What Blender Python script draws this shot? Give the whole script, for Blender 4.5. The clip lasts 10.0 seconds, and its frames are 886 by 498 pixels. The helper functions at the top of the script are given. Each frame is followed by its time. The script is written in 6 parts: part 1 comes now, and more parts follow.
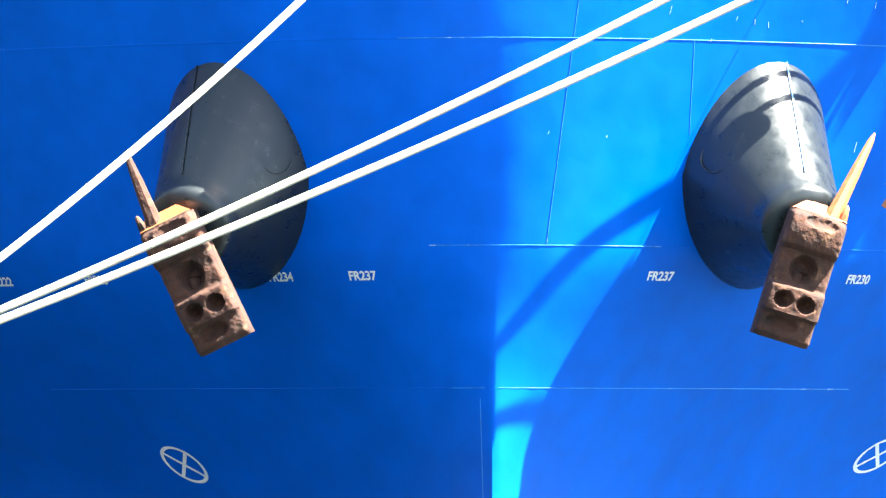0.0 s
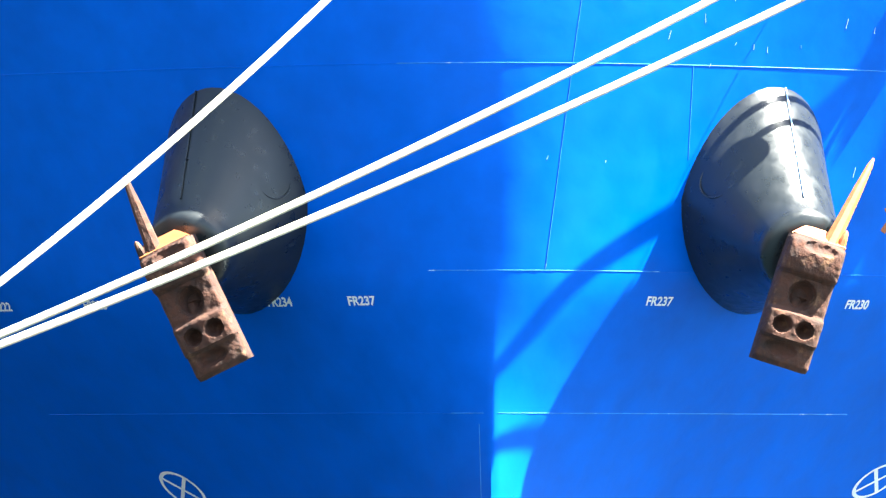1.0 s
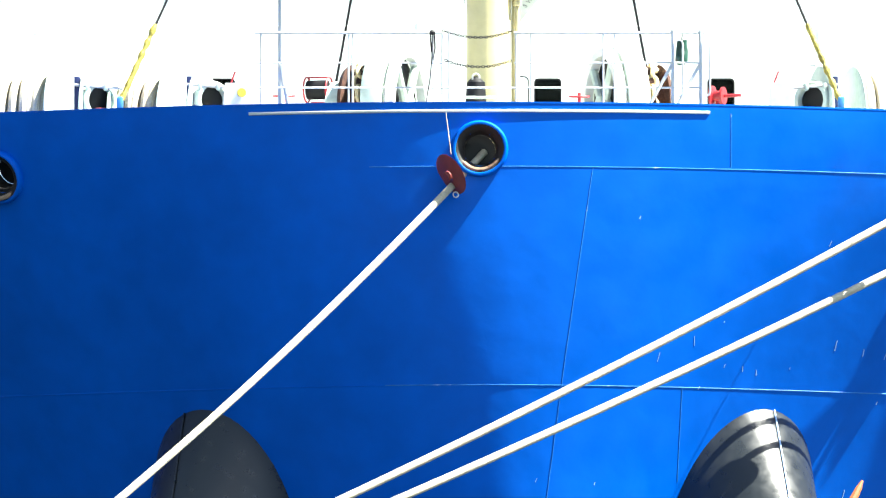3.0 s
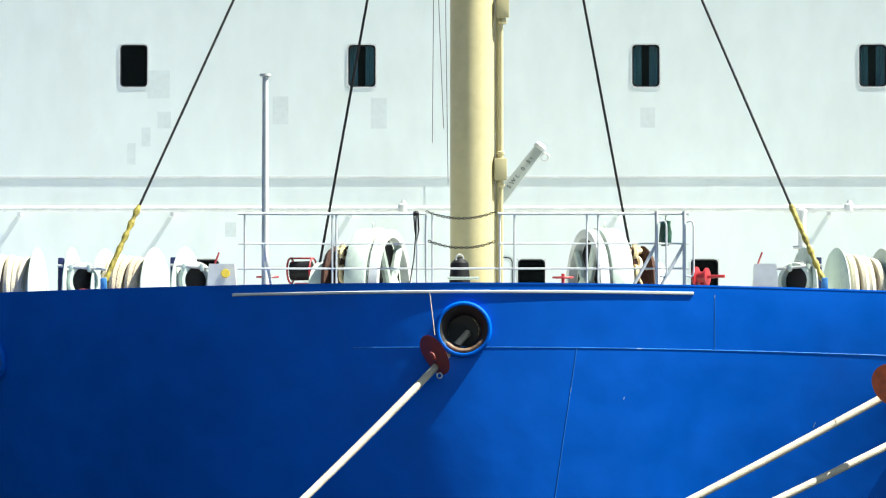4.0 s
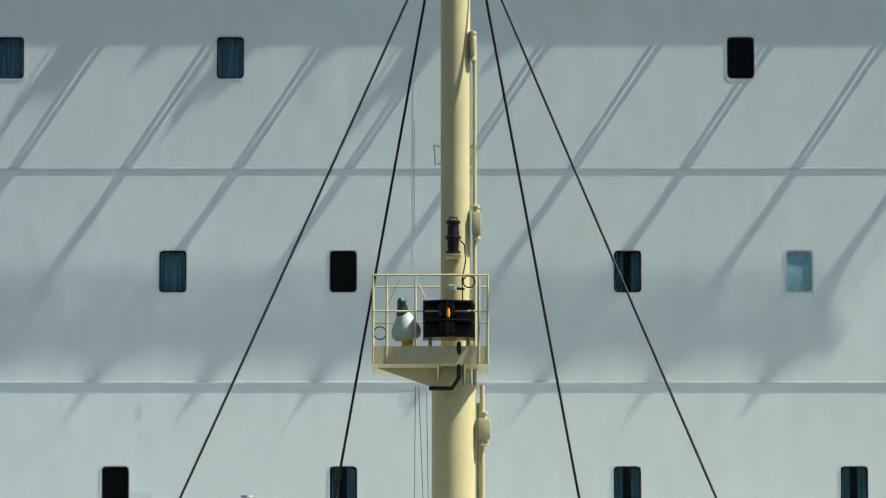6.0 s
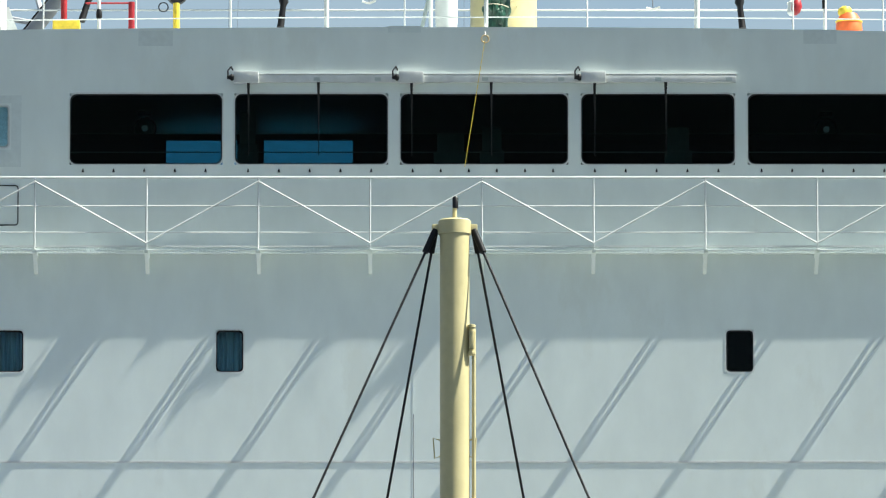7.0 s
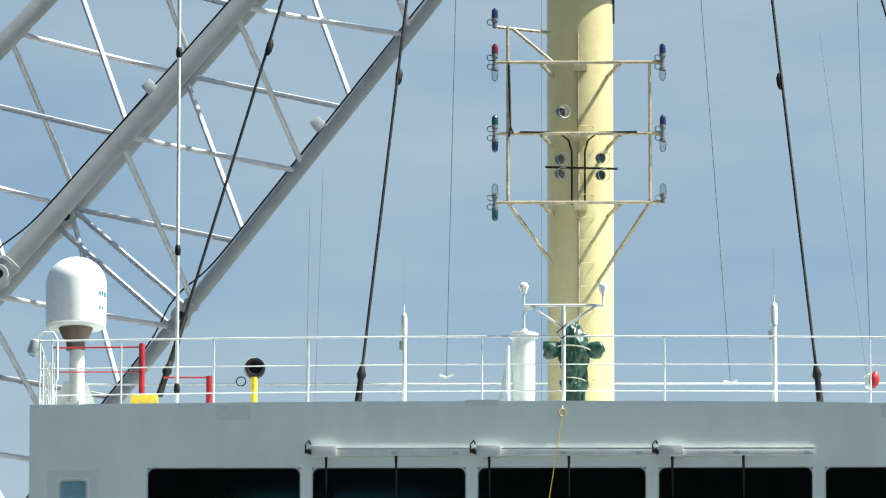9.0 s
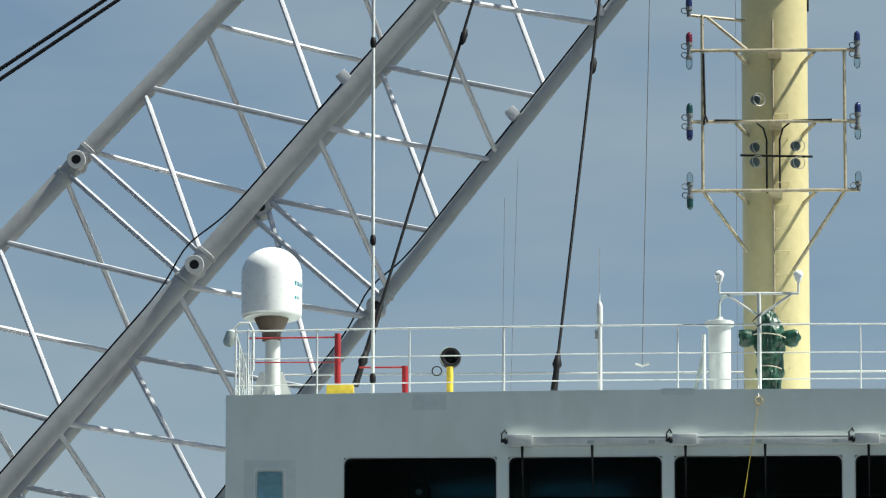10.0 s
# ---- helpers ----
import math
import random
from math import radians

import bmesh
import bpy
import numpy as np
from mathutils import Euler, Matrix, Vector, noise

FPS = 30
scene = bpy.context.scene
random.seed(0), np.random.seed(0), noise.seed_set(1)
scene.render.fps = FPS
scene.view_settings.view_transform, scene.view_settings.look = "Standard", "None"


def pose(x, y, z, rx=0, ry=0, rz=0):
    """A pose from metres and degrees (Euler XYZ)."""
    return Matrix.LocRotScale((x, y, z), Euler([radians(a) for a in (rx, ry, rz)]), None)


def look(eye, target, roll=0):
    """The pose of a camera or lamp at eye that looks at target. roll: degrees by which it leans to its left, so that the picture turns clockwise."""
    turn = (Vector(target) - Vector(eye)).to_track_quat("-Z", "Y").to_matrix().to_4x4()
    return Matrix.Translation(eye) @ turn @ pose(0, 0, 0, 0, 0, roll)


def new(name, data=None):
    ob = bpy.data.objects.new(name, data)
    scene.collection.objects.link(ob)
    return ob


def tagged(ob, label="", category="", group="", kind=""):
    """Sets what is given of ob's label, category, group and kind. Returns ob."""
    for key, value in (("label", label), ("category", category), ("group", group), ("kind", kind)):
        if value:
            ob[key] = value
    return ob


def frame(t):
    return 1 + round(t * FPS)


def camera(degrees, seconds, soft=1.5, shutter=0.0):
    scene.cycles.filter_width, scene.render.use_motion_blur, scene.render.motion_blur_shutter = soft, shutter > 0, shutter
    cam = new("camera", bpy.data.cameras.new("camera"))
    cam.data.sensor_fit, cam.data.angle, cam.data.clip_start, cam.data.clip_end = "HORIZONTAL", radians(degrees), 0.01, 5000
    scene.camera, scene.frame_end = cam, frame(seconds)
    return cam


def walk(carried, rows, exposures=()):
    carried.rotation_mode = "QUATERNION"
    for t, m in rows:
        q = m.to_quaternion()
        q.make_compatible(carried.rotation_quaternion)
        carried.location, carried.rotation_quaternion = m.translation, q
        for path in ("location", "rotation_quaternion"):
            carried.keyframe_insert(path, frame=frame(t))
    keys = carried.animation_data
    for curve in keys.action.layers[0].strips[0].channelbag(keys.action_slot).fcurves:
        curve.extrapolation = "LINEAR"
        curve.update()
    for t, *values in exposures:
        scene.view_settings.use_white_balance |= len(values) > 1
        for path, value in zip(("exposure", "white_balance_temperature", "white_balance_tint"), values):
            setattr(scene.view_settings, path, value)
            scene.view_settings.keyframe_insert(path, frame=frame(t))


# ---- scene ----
cam = camera(5.886, 10.0, 1.2)
EYE = Vector((0.0, -110.0, 4.0))
# seconds, pan to the right, tilt up and roll, in degrees
TURNS = [(0, -0.320, 1.150, -0.001), (0.5, -0.327, 1.150, -0.004), (1, -0.313, 1.317, 0.006), (1.5, -0.288, 1.622, -0.003),
         (2, -0.282, 2.237, -0.005), (2.5, -0.247, 2.838, 0.003), (2.7, -0.246, 3.089, 0.003), (3.8, -0.161, 4.419, 0.001),
         (4, -0.130, 4.662, -0.008), (4.5, -0.061, 5.283, -0.003), (5, -0.010, 6.013, -0.001), (5.5, -0.005, 6.662, 0.007),
         (5.7, -0.005, 6.955, 0.004), (6.8, -0.006, 9.030, -0.002), (7, -0.001, 9.415, 0.001), (7.5, 0.001, 10.325, 0.003),
         (8, -0.024, 11.145, -0.004), (8.5, -0.107, 11.537, -0.004), (9, -0.526, 11.900, 0.003), (9.5, -1.123, 11.979, -0.001),
         (10, -1.852, 11.828, 0.003)]


def aim(pan, tilt, roll):
    a, b = radians(pan), radians(tilt)
    return look(EYE, EYE + Vector((math.sin(a) * math.cos(b), math.cos(a) * math.cos(b), math.sin(b))), roll)


walk(cam, [(t, aim(p, e, r)) for t, p, e, r in TURNS],
     [(t, e + 1.1, 6500, 3) for t, e in ((0, 2.7), (2.5, 2.6), (2.7, 2.25), (3.8, 0.5), (4.0, 0.45), (4.5, 0.2), (5.0, -0.1), (5.5, -0.3), (7.0, 0.2), (7.5, 0.43), (8.0, 0.43), (8.5, 0.33), (9, 0.2), (9.5, -0.3), (10, -0.25))])

# ---- light ----
SUN = Vector((0.66, -0.1, 1.0)).normalized()
world = bpy.data.worlds.new("sky")
scene.world = world
world.use_nodes = True
wn, wl = world.node_tree.nodes, world.node_tree.links
sky = wn.new("ShaderNodeTexSky")
sky.sky_type, sky.sun_disc = "NISHITA", False
sky.sun_elevation = math.asin(SUN.z)
sky.sun_rotation = math.atan2(SUN.x, SUN.y)
sky.air_density, sky.dust_density, sky.ozone_density = 1.0, 0.9, 0.7
wn["Background"].inputs["Strength"].default_value = 0.05
# thin high cloud
wtc, wno, wra, wmx = wn.new("ShaderNodeTexCoord"), wn.new("ShaderNodeTexNoise"), wn.new("ShaderNodeMapRange"), wn.new("ShaderNodeMixRGB")
wmp = wn.new("ShaderNodeMapping")
wmp.inputs["Scale"].default_value = (7, 7, 26)
wno.inputs["Scale"].default_value, wno.inputs["Detail"].default_value = 1.0, 5
wra.inputs[1].default_value, wra.inputs[2].default_value, wra.inputs[4].default_value = 0.47, 0.7, 0.7
wmx.inputs[2].default_value = (4.5, 5.2, 5.6, 1)
wl.new(wtc.outputs["Generated"], wmp.inputs[0])
wl.new(wmp.outputs[0], wno.inputs["Vector"])
wl.new(wno.outputs[0], wra.inputs[0])
wl.new(wra.outputs[0], wmx.inputs[0])
wl.new(sky.outputs[0], wmx.inputs[1])
wl.new(wmx.outputs[0], wn["Background"].inputs[0])
sun = new("sun", bpy.data.lights.new("sun", "SUN"))
sun.data.energy, sun.data.angle, sun.data.color = 5.0, radians(0.5), (1.0, 0.96, 0.89)
sun.matrix_world = look(SUN * 200, (0, 0, 0))


# ---- materials ----
def mat(name, color, rough=0.5, metal=0.0, dark=0.7, light=1.12, scale=1.2, fine=14.0, bump=0.05, dirt=None, dirt_from=0.62, coat=0.0, stretch=(1, 1, 1), spec=0.5):
    """A surface with broad and fine variation of its colour, uneven gloss, and a patchy layer of dirt or rust where given."""
    m = bpy.data.materials.new(name)
    m.use_nodes = True
    n, k = m.node_tree.nodes, m.node_tree.links
    b = n["Principled BSDF"]
    b.inputs["Metallic"].default_value, b.inputs["Coat Weight"].default_value = metal, coat
    b.inputs["Specular IOR Level"].default_value = spec
    tc, mp = n.new("ShaderNodeTexCoord"), n.new("ShaderNodeMapping")
    mp.inputs["Scale"].default_value = stretch
    k.new(tc.outputs["Object"], mp.inputs[0])
    big, small = n.new("ShaderNodeTexNoise"), n.new("ShaderNodeTexNoise")
    for tex, s, d in ((big, scale, 5), (small, fine, 7)):
        tex.inputs["Scale"].default_value, tex.inputs["Detail"].default_value = s, d
        k.new(mp.outputs[0], tex.inputs["Vector"])
    mix = n.new("ShaderNodeMath")
    mix.operation = "ADD"
    k.new(big.outputs[0], mix.inputs[0])
    k.new(small.outputs[0], mix.inputs[1])
    ramp = n.new("ShaderNodeMapRange")
    ramp.inputs[1].default_value, ramp.inputs[2].default_value = 0.7, 1.3
    ramp.inputs[3].default_value, ramp.inputs[4].default_value = dark, light
    k.new(mix.outputs[0], ramp.inputs[0])
    tone = n.new("ShaderNodeVectorMath")
    tone.operation = "SCALE"
    tone.inputs[0].default_value = color
    k.new(ramp.outputs[0], tone.inputs["Scale"])
    out = tone.outputs[0]
    if dirt:
        spot, cut, lay = n.new("ShaderNodeTexNoise"), n.new("ShaderNodeMapRange"), n.new("ShaderNodeMixRGB")
        spot.inputs["Scale"].default_value, spot.inputs["Detail"].default_value, spot.inputs["Roughness"].default_value = scale * 2.3, 9, 0.65
        cut.inputs[1].default_value, cut.inputs[2].default_value = dirt_from, dirt_from + 0.1
        lay.inputs[2].default_value = (*dirt, 1)
        k.new(mp.outputs[0], spot.inputs["Vector"])
        k.new(spot.outputs[0], cut.inputs[0])
        k.new(cut.outputs[0], lay.inputs[0])
        k.new(out, lay.inputs[1])
        out = lay.outputs[0]
    k.new(out, b.inputs["Base Color"])
    gloss = n.new("ShaderNodeMapRange")
    gloss.inputs[1].default_value, gloss.inputs[2].default_value = 0.3, 0.7
    gloss.inputs[3].default_value, gloss.inputs[4].default_value = max(rough - 0.08, 0.02), min(rough + 0.1, 1)
    k.new(small.outputs[0], gloss.inputs[0])
    k.new(gloss.outputs[0], b.inputs["Roughness"])
    if bump:
        bp = n.new("ShaderNodeBump")
        bp.inputs["Strength"].default_value, bp.inputs["Distance"].default_value = 0.6, bump
        k.new(mix.outputs[0], bp.inputs["Height"])
        k.new(bp.outputs[0], b.inputs["Normal"])
    return m


M_HULL = mat("blue hull paint", (0.0, 0.102, 0.56), 0.42, spec=0.12, dark=0.86, light=1.1, scale=0.45, fine=2.2, bump=0.012, coat=0.0)
# weld blue lightened to carry the beads' highlight, with whitish patches
M_SEAM = mat("highlit blue weld", (0.015, 0.19, 0.58), 0.5, dark=0.6, light=1.3, scale=2.0, fine=9, bump=0.004, dirt=(0.45, 0.6, 0.75), dirt_from=0.6)
M_SCRAPE = mat("scraped pale paint", (0.45, 0.62, 0.85), 0.6, scale=3, bump=0.002)
M_BOLSTER = mat("black bolster paint", (0.013, 0.016, 0.018), 0.32, dark=0.85, light=1.1, scale=1.1, fine=6, bump=0.0)
M_RUST = mat("rusted steel", (0.05, 0.017, 0.009), 0.9, dark=0.35, light=1.6, scale=2.2, fine=11, bump=0.05, dirt=(0.12, 0.055, 0.026), dirt_from=0.57)
M_ORANGE = mat("orange coat", (0.4, 0.115, 0.035), 0.6, scale=3, bump=0.006, dirt=(0.2, 0.08, 0.04), dirt_from=0.6)
M_WHITE = mat("white ship paint", (0.66, 0.72, 0.70), 0.5, dark=0.93, light=1.05, scale=0.5, fine=3, bump=0.003, dirt=(0.63, 0.68, 0.65), dirt_from=0.56, stretch=(1, 1, 0.45))
M_WHITE2 = mat("white fitting paint", (0.6, 0.62, 0.61), 0.4, dark=0.85, light=1.05, scale=2, fine=9, bump=0.003)
M_PATCH = mat("touched up grey paint", (0.4, 0.455, 0.445), 0.5, dark=0.9, light=1.05, scale=1.5, bump=0.002)
M_TOUCH = mat("touched up wall paint", (0.575, 0.635, 0.625), 0.55, dark=0.92, light=1.05, scale=1.5, bump=0.001)
M_LINE = mat("weathered grey line", (0.1, 0.105, 0.12), 0.8, bump=0.001)
M_PALEGREEN = mat("pale green machine paint", (0.5, 0.58, 0.51), 0.42, dark=0.8, light=1.06, scale=2, bump=0.004, dirt=(0.4, 0.33, 0.22), dirt_from=0.68)
M_CREAM = mat("cream mast paint", (0.53, 0.465, 0.25), 0.38, dark=0.9, light=1.05, scale=1.2, fine=8, bump=0.003)
M_PIPE = mat("weathered cream pipe paint", (0.4, 0.345, 0.24), 0.5, dark=0.6, light=1.1, scale=5, fine=20, bump=0.003, dirt=(0.16, 0.1, 0.07), dirt_from=0.6)
M_BLACK = mat("black rubber and cable", (0.006, 0.006, 0.008), 0.6, spec=0.25, scale=4, bump=0.003)
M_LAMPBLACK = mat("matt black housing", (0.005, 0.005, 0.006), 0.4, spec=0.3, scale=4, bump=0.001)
M_ROPE = mat("pale mooring rope", (0.52, 0.47, 0.36), 0.9, dark=0.7, light=1.1, scale=3, fine=60, bump=0.02)
M_ROPE_TAN = mat("tan mooring rope", (0.5, 0.42, 0.3), 0.9, dark=0.6, light=1.15, scale=4, fine=40, bump=0.02)
M_RED = mat("red paint", (0.36, 0.016, 0.024), 0.45, scale=3, bump=0.003)
M_RATRED = mat("faded red rat guard", (0.27, 0.05, 0.045), 0.5, scale=3, bump=0.003)
M_RATORANGE = mat("orange rat guard", (0.85, 0.16, 0.04), 0.5, scale=3, bump=0.003)
M_YELLOW = mat("yellow paint", (0.75, 0.55, 0.05), 0.5, scale=3, bump=0.004)
M_GREASE = mat("yellow grease tape", (0.42, 0.34, 0.05), 0.6, dark=0.3, scale=5, fine=22, bump=0.03)
M_CHAIN = mat("tan chain", (0.6, 0.47, 0.25), 0.6, dark=0.6, scale=6, bump=0.01)
M_GREY = mat("grey crane tube", (0.36, 0.37, 0.375), 0.45, dark=0.85, light=1.08, scale=0.8, fine=5, bump=0.004)
M_LACE = mat("pale grey lacing tube", (0.5, 0.51, 0.54), 0.45, dark=0.85, light=1.05, scale=1.5, fine=6, bump=0.003)
M_TARP = mat("green tarpaulin", (0.009, 0.045, 0.027), 0.34, dark=0.4, light=1.9, scale=3.5, fine=11, bump=0.04)
M_DARKLAMP = mat("weathered dark lamp casing", (0.13, 0.14, 0.15), 0.5, scale=6, bump=0.003)
M_DOME = mat("white radome shell", (0.8, 0.81, 0.81), 0.3, dark=0.97, light=1.02, bump=0.0)
# near-black lining puts the shade of the unlit rooms into the colour
M_ROOMSHADE = mat("room lining darkened as shade", (0.018, 0.018, 0.02), 0.7, scale=1, bump=0.0)
M_CURTAIN = mat("blue grey curtain", (0.2, 0.36, 0.42), 0.9, dark=0.6, light=1.3, scale=3, stretch=(6, 6, 0.4), bump=0.0)
# pale panel: sky painted in the side window, a blind in the other
M_PALEPANEL = mat("pale blue panel", (0.55, 0.76, 0.8), 0.7, bump=0.0)
M_BLUEBOX = mat("blue machine paint", (0.05, 0.22, 0.5), 0.5, bump=0.003)
M_STEEL = mat("galvanised steel", (0.5, 0.5, 0.48), 0.45, metal=0.6, bump=0.003)
M_WATER = mat("harbour water", (0.006, 0.016, 0.02), 0.25, spec=0.2, scale=0.35, fine=2.5, bump=0.25)
M_QUAY = mat("quay concrete", (0.32, 0.31, 0.29), 0.9, scale=0.6, fine=6, bump=0.03)
# hidden deck made pale as a reflector for the deckhouse front
M_DECK = mat("pale bounce deck paint", (0.56, 0.57, 0.54), 0.7, scale=0.6, fine=6, bump=0.01, dirt=(0.4, 0.38, 0.33), dirt_from=0.6)
# base near-black for the shade in the chock hole, rusty patches are wear
M_THROAT = mat("shade-dark worn steel", (0.007, 0.006, 0.006), 0.6, scale=5, fine=20, bump=0.01, dirt=(0.08, 0.035, 0.018), dirt_from=0.66)
M_WORN = mat("rope-polished rusty steel", (0.3, 0.2, 0.13), 0.5, dark=0.5, scale=6, fine=25, bump=0.006, dirt=(0.1, 0.04, 0.02), dirt_from=0.5)
M_SKYBLOCK = mat("dark sky-blocking wall", (0.06, 0.045, 0.04), 0.9, scale=0.3, fine=4, bump=0.02)
M_NECK = mat("dull brown primer", (0.12, 0.09, 0.07), 0.7, scale=4, bump=0.004)
M_NAVY = mat("dark navy machine paint", (0.012, 0.022, 0.09), 0.45, scale=4, bump=0.003)
M_GLINT = mat("amber glass", (0.9, 0.3, 0.04), 0.2, bump=0.0)
M_TEAL = mat("teal lettering", (0.02, 0.35, 0.45), 0.5, bump=0.0)


def glass(name, tint, gloss):
    m = bpy.data.materials.new(name)
    m.use_nodes = True
    n, k = m.node_tree.nodes, m.node_tree.links
    n.remove(n["Principled BSDF"])
    tr, gl, mx, fr = n.new("ShaderNodeBsdfTransparent"), n.new("ShaderNodeBsdfGlossy"), n.new("ShaderNodeMixShader"), n.new("ShaderNodeFresnel")
    tr.inputs[0].default_value = (*tint, 1)
    gl.inputs["Roughness"].default_value = gloss
    fr.inputs[0].default_value = 1.2
    k.new(fr.outputs[0], mx.inputs[0])
    k.new(tr.outputs[0], mx.inputs[1])
    k.new(gl.outputs[0], mx.inputs[2])
    k.new(mx.outputs[0], n["Material Output"].inputs[0])
    return m


M_GLASS = glass("window glass", (0.4, 0.5, 0.5), 0.01)
M_CLEAR = glass("clear window glass", (0.85, 0.92, 0.94), 0.01)
M_AFTGLASS = glass("blue tinted glass", (0.3, 0.66, 0.85), 0.02)
M_LENS = glass("lamp lens", (0.8, 0.85, 0.85), 0.05)


# ---- building helpers ----
def thing(name, base, label, category, group="", kind=""):
    ob = new(name)
    ob.empty_display_size = 0.2
    ob.matrix_world = Matrix.Translation(base)
    return tagged(ob, label, category, group, kind)


def place_of(ob):
    m = ob.matrix_basis.copy()
    return m if ob.parent is None else place_of(ob.parent) @ ob.matrix_parent_inverse @ m


def link(name, bm, material, smooth=None):
    me = bpy.data.meshes.new(name)
    bmesh.ops.recalc_face_normals(bm, faces=bm.faces)
    if smooth is not None:
        for f in bm.faces:
            f.smooth = True
        for e in bm.edges:
            e.smooth = len(e.link_faces) == 2 and e.calc_face_angle(0) < radians(smooth)
    bm.to_mesh(me)
    bm.free()
    me.materials.append(material)
    return new(name, me)


def part(name, bm, material, parent, label="", smooth=40):
    ob = link(name, bm, material, smooth)
    ob.parent = parent
    ob.matrix_parent_inverse = place_of(parent).inverted()
    return tagged(ob, label)


def solo(name, bm, material, label, category, group="", kind="", smooth=40):
    return tagged(link(name, bm, material, smooth), label, category, group, kind)


def box(bm, c, s, m=None, bevel=0.0):
    r = bmesh.ops.create_cube(bm, size=1.0, matrix=Matrix.Translation(c) @ (m or Matrix()) @ Matrix.Diagonal((*s, 1)))
    if bevel:
        edges = {e for v in r["verts"] for e in v.link_edges}
        bmesh.ops.bevel(bm, geom=list(edges), offset=bevel, segments=2, profile=0.6, affect="EDGES")
    return bm


def frame_of(d):
    d = Vector(d).normalized()
    a = d.cross(Vector((0, 0, 1)) if abs(d.z) < 0.95 else Vector((1, 0, 0))).normalized()
    return d, a, d.cross(a)


def loft(bm, rings, close=True, caps=True):
    vs = [[bm.verts.new(p) for p in ring] for ring in rings]
    n = len(vs[0])
    for a, b in zip(vs, vs[1:]):
        for i in range(n if close else n - 1):
            j = (i + 1) % n
            bm.faces.new((a[i], a[j], b[j], b[i]))
    if caps and close:
        bm.faces.new(vs[0])
        bm.faces.new(vs[-1][::-1])
    return bm


def pipe(bm, pts, r, n=8, caps=True):
    pts = [Vector(p) for p in pts]
    rs = r if isinstance(r, (list, tuple)) else [r] * len(pts)
    rings = []
    _, a, _ = frame_of(pts[1] - pts[0])
    for i, p in enumerate(pts):
        d = (pts[min(i + 1, len(pts) - 1)] - pts[max(i - 1, 0)]).normalized()
        a = (a - d * a.dot(d)).normalized()
        b = d.cross(a)
        rings.append([p + (a * math.cos(q) + b * math.sin(q)) * rs[i] for q in (2 * math.pi * k / n for k in range(n))])
    return loft(bm, rings, True, caps)


def tube(p, q, r, n=8):
    return pipe(bmesh.new(), [p, q], r, n)


def lathe(bm, c, axis, profile, n=20, caps=True):
    """Rings along an axis: profile rows of (distance along it, radius)."""
    d, a, b = frame_of(axis)
    c = Vector(c)
    return loft(bm, [[c + d * h + (a * math.cos(q) + b * math.sin(q)) * r for q in (2 * math.pi * k / n for k in range(n))] for h, r in profile], True, caps)


def ring(bm, c, axis, radius, r, n=24, k=8):
    d, a, b = frame_of(axis)
    c = Vector(c)
    vs = []
    for i in range(n):
        q = 2 * math.pi * i / n
        o = a * math.cos(q) + b * math.sin(q)
        vs.append([bm.verts.new(c + o * (radius + r * math.cos(2 * math.pi * j / k)) + d * r * math.sin(2 * math.pi * j / k)) for j in range(k)])
    for i in range(n):
        for j in range(k):
            bm.faces.new((vs[i][j], vs[(i + 1) % n][j], vs[(i + 1) % n][(j + 1) % k], vs[i][(j + 1) % k]))
    return bm


def rounded(w, h, r, n=4):
    """Outline of a rectangle with round corners, about its middle."""
    out = []
    for cx, cy, a in ((w / 2 - r, h / 2 - r, 0), (r - w / 2, h / 2 - r, 90), (r - w / 2, r - h / 2, 180), (w / 2 - r, r - h / 2, 270)):
        out += [(cx + r * math.cos(radians(a + 90 * i / n)), cy + r * math.sin(radians(a + 90 * i / n))) for i in range(n + 1)]
    return out


def slab(bm, outline, put, t0, t1):
    """A plate of that outline; put(u, v, t) gives the place of a point at depth t."""
    return loft(bm, [[put(u, v, t) for u, v in outline] for t in (t0, t1)])


def frame_ring(bm, outer, inner, put, t0, t1):
    return loft_ring(bm, [[put(u, v, t0) for u, v in outer], [put(u, v, t0) for u, v in inner], [put(u, v, t1) for u, v in inner], [put(u, v, t1) for u, v in outer]])


def loft_ring(bm, rings):
    return loft(bm, rings + [rings[0]], True, False)


def sag(p, q, drop, n=14):
    p, q = Vector(p), Vector(q)
    return [p.lerp(q, i / n) - Vector((0, 0, 4 * drop * (i / n) * (1 - i / n))) for i in range(n + 1)]


# ---- water and quay ----
bm = bmesh.new()
bmesh.ops.create_grid(bm, x_segments=8, y_segments=8, size=2500)
solo("water", bm, M_WATER, "dark rippled harbour water under the moored ship", "water", kind="structure")
bm = box(bmesh.new(), (0, -120, 0.6), (90, 40, 3.6), bevel=0.08)
solo("quay", bm, M_QUAY, "plain concrete quay that the ship lies off", "quay", kind="structure")
# unseen dolphin added to hold the lines, black to cut bounce onto the hull
bm = box(bmesh.new(), (-11.9, -9.6, 0.3), (6.4, 4.4, 4.2), bevel=0.1)
solo("mooring_dolphin", bm, M_BLACK, "unseen black dolphin added for the bow lines to run to", "mooring dolphin")

# unseen wall, added to keep low sky light off the hull's left side
bm = box(bmesh.new(), (-52, -10, 12), (14, 150, 26), bevel=0.1)
solo("quay_shed", bm, M_SKYBLOCK, "unseen dark wall added to block low sky from the hull", "warehouse", kind="structure")

# ---- hull ----
TOP = 12.52
AXIS = 0.03


def ease(a, b, v):
    u = min(max((v - a) / (b - a), 0), 1)
    return u * u * (3 - 2 * u)


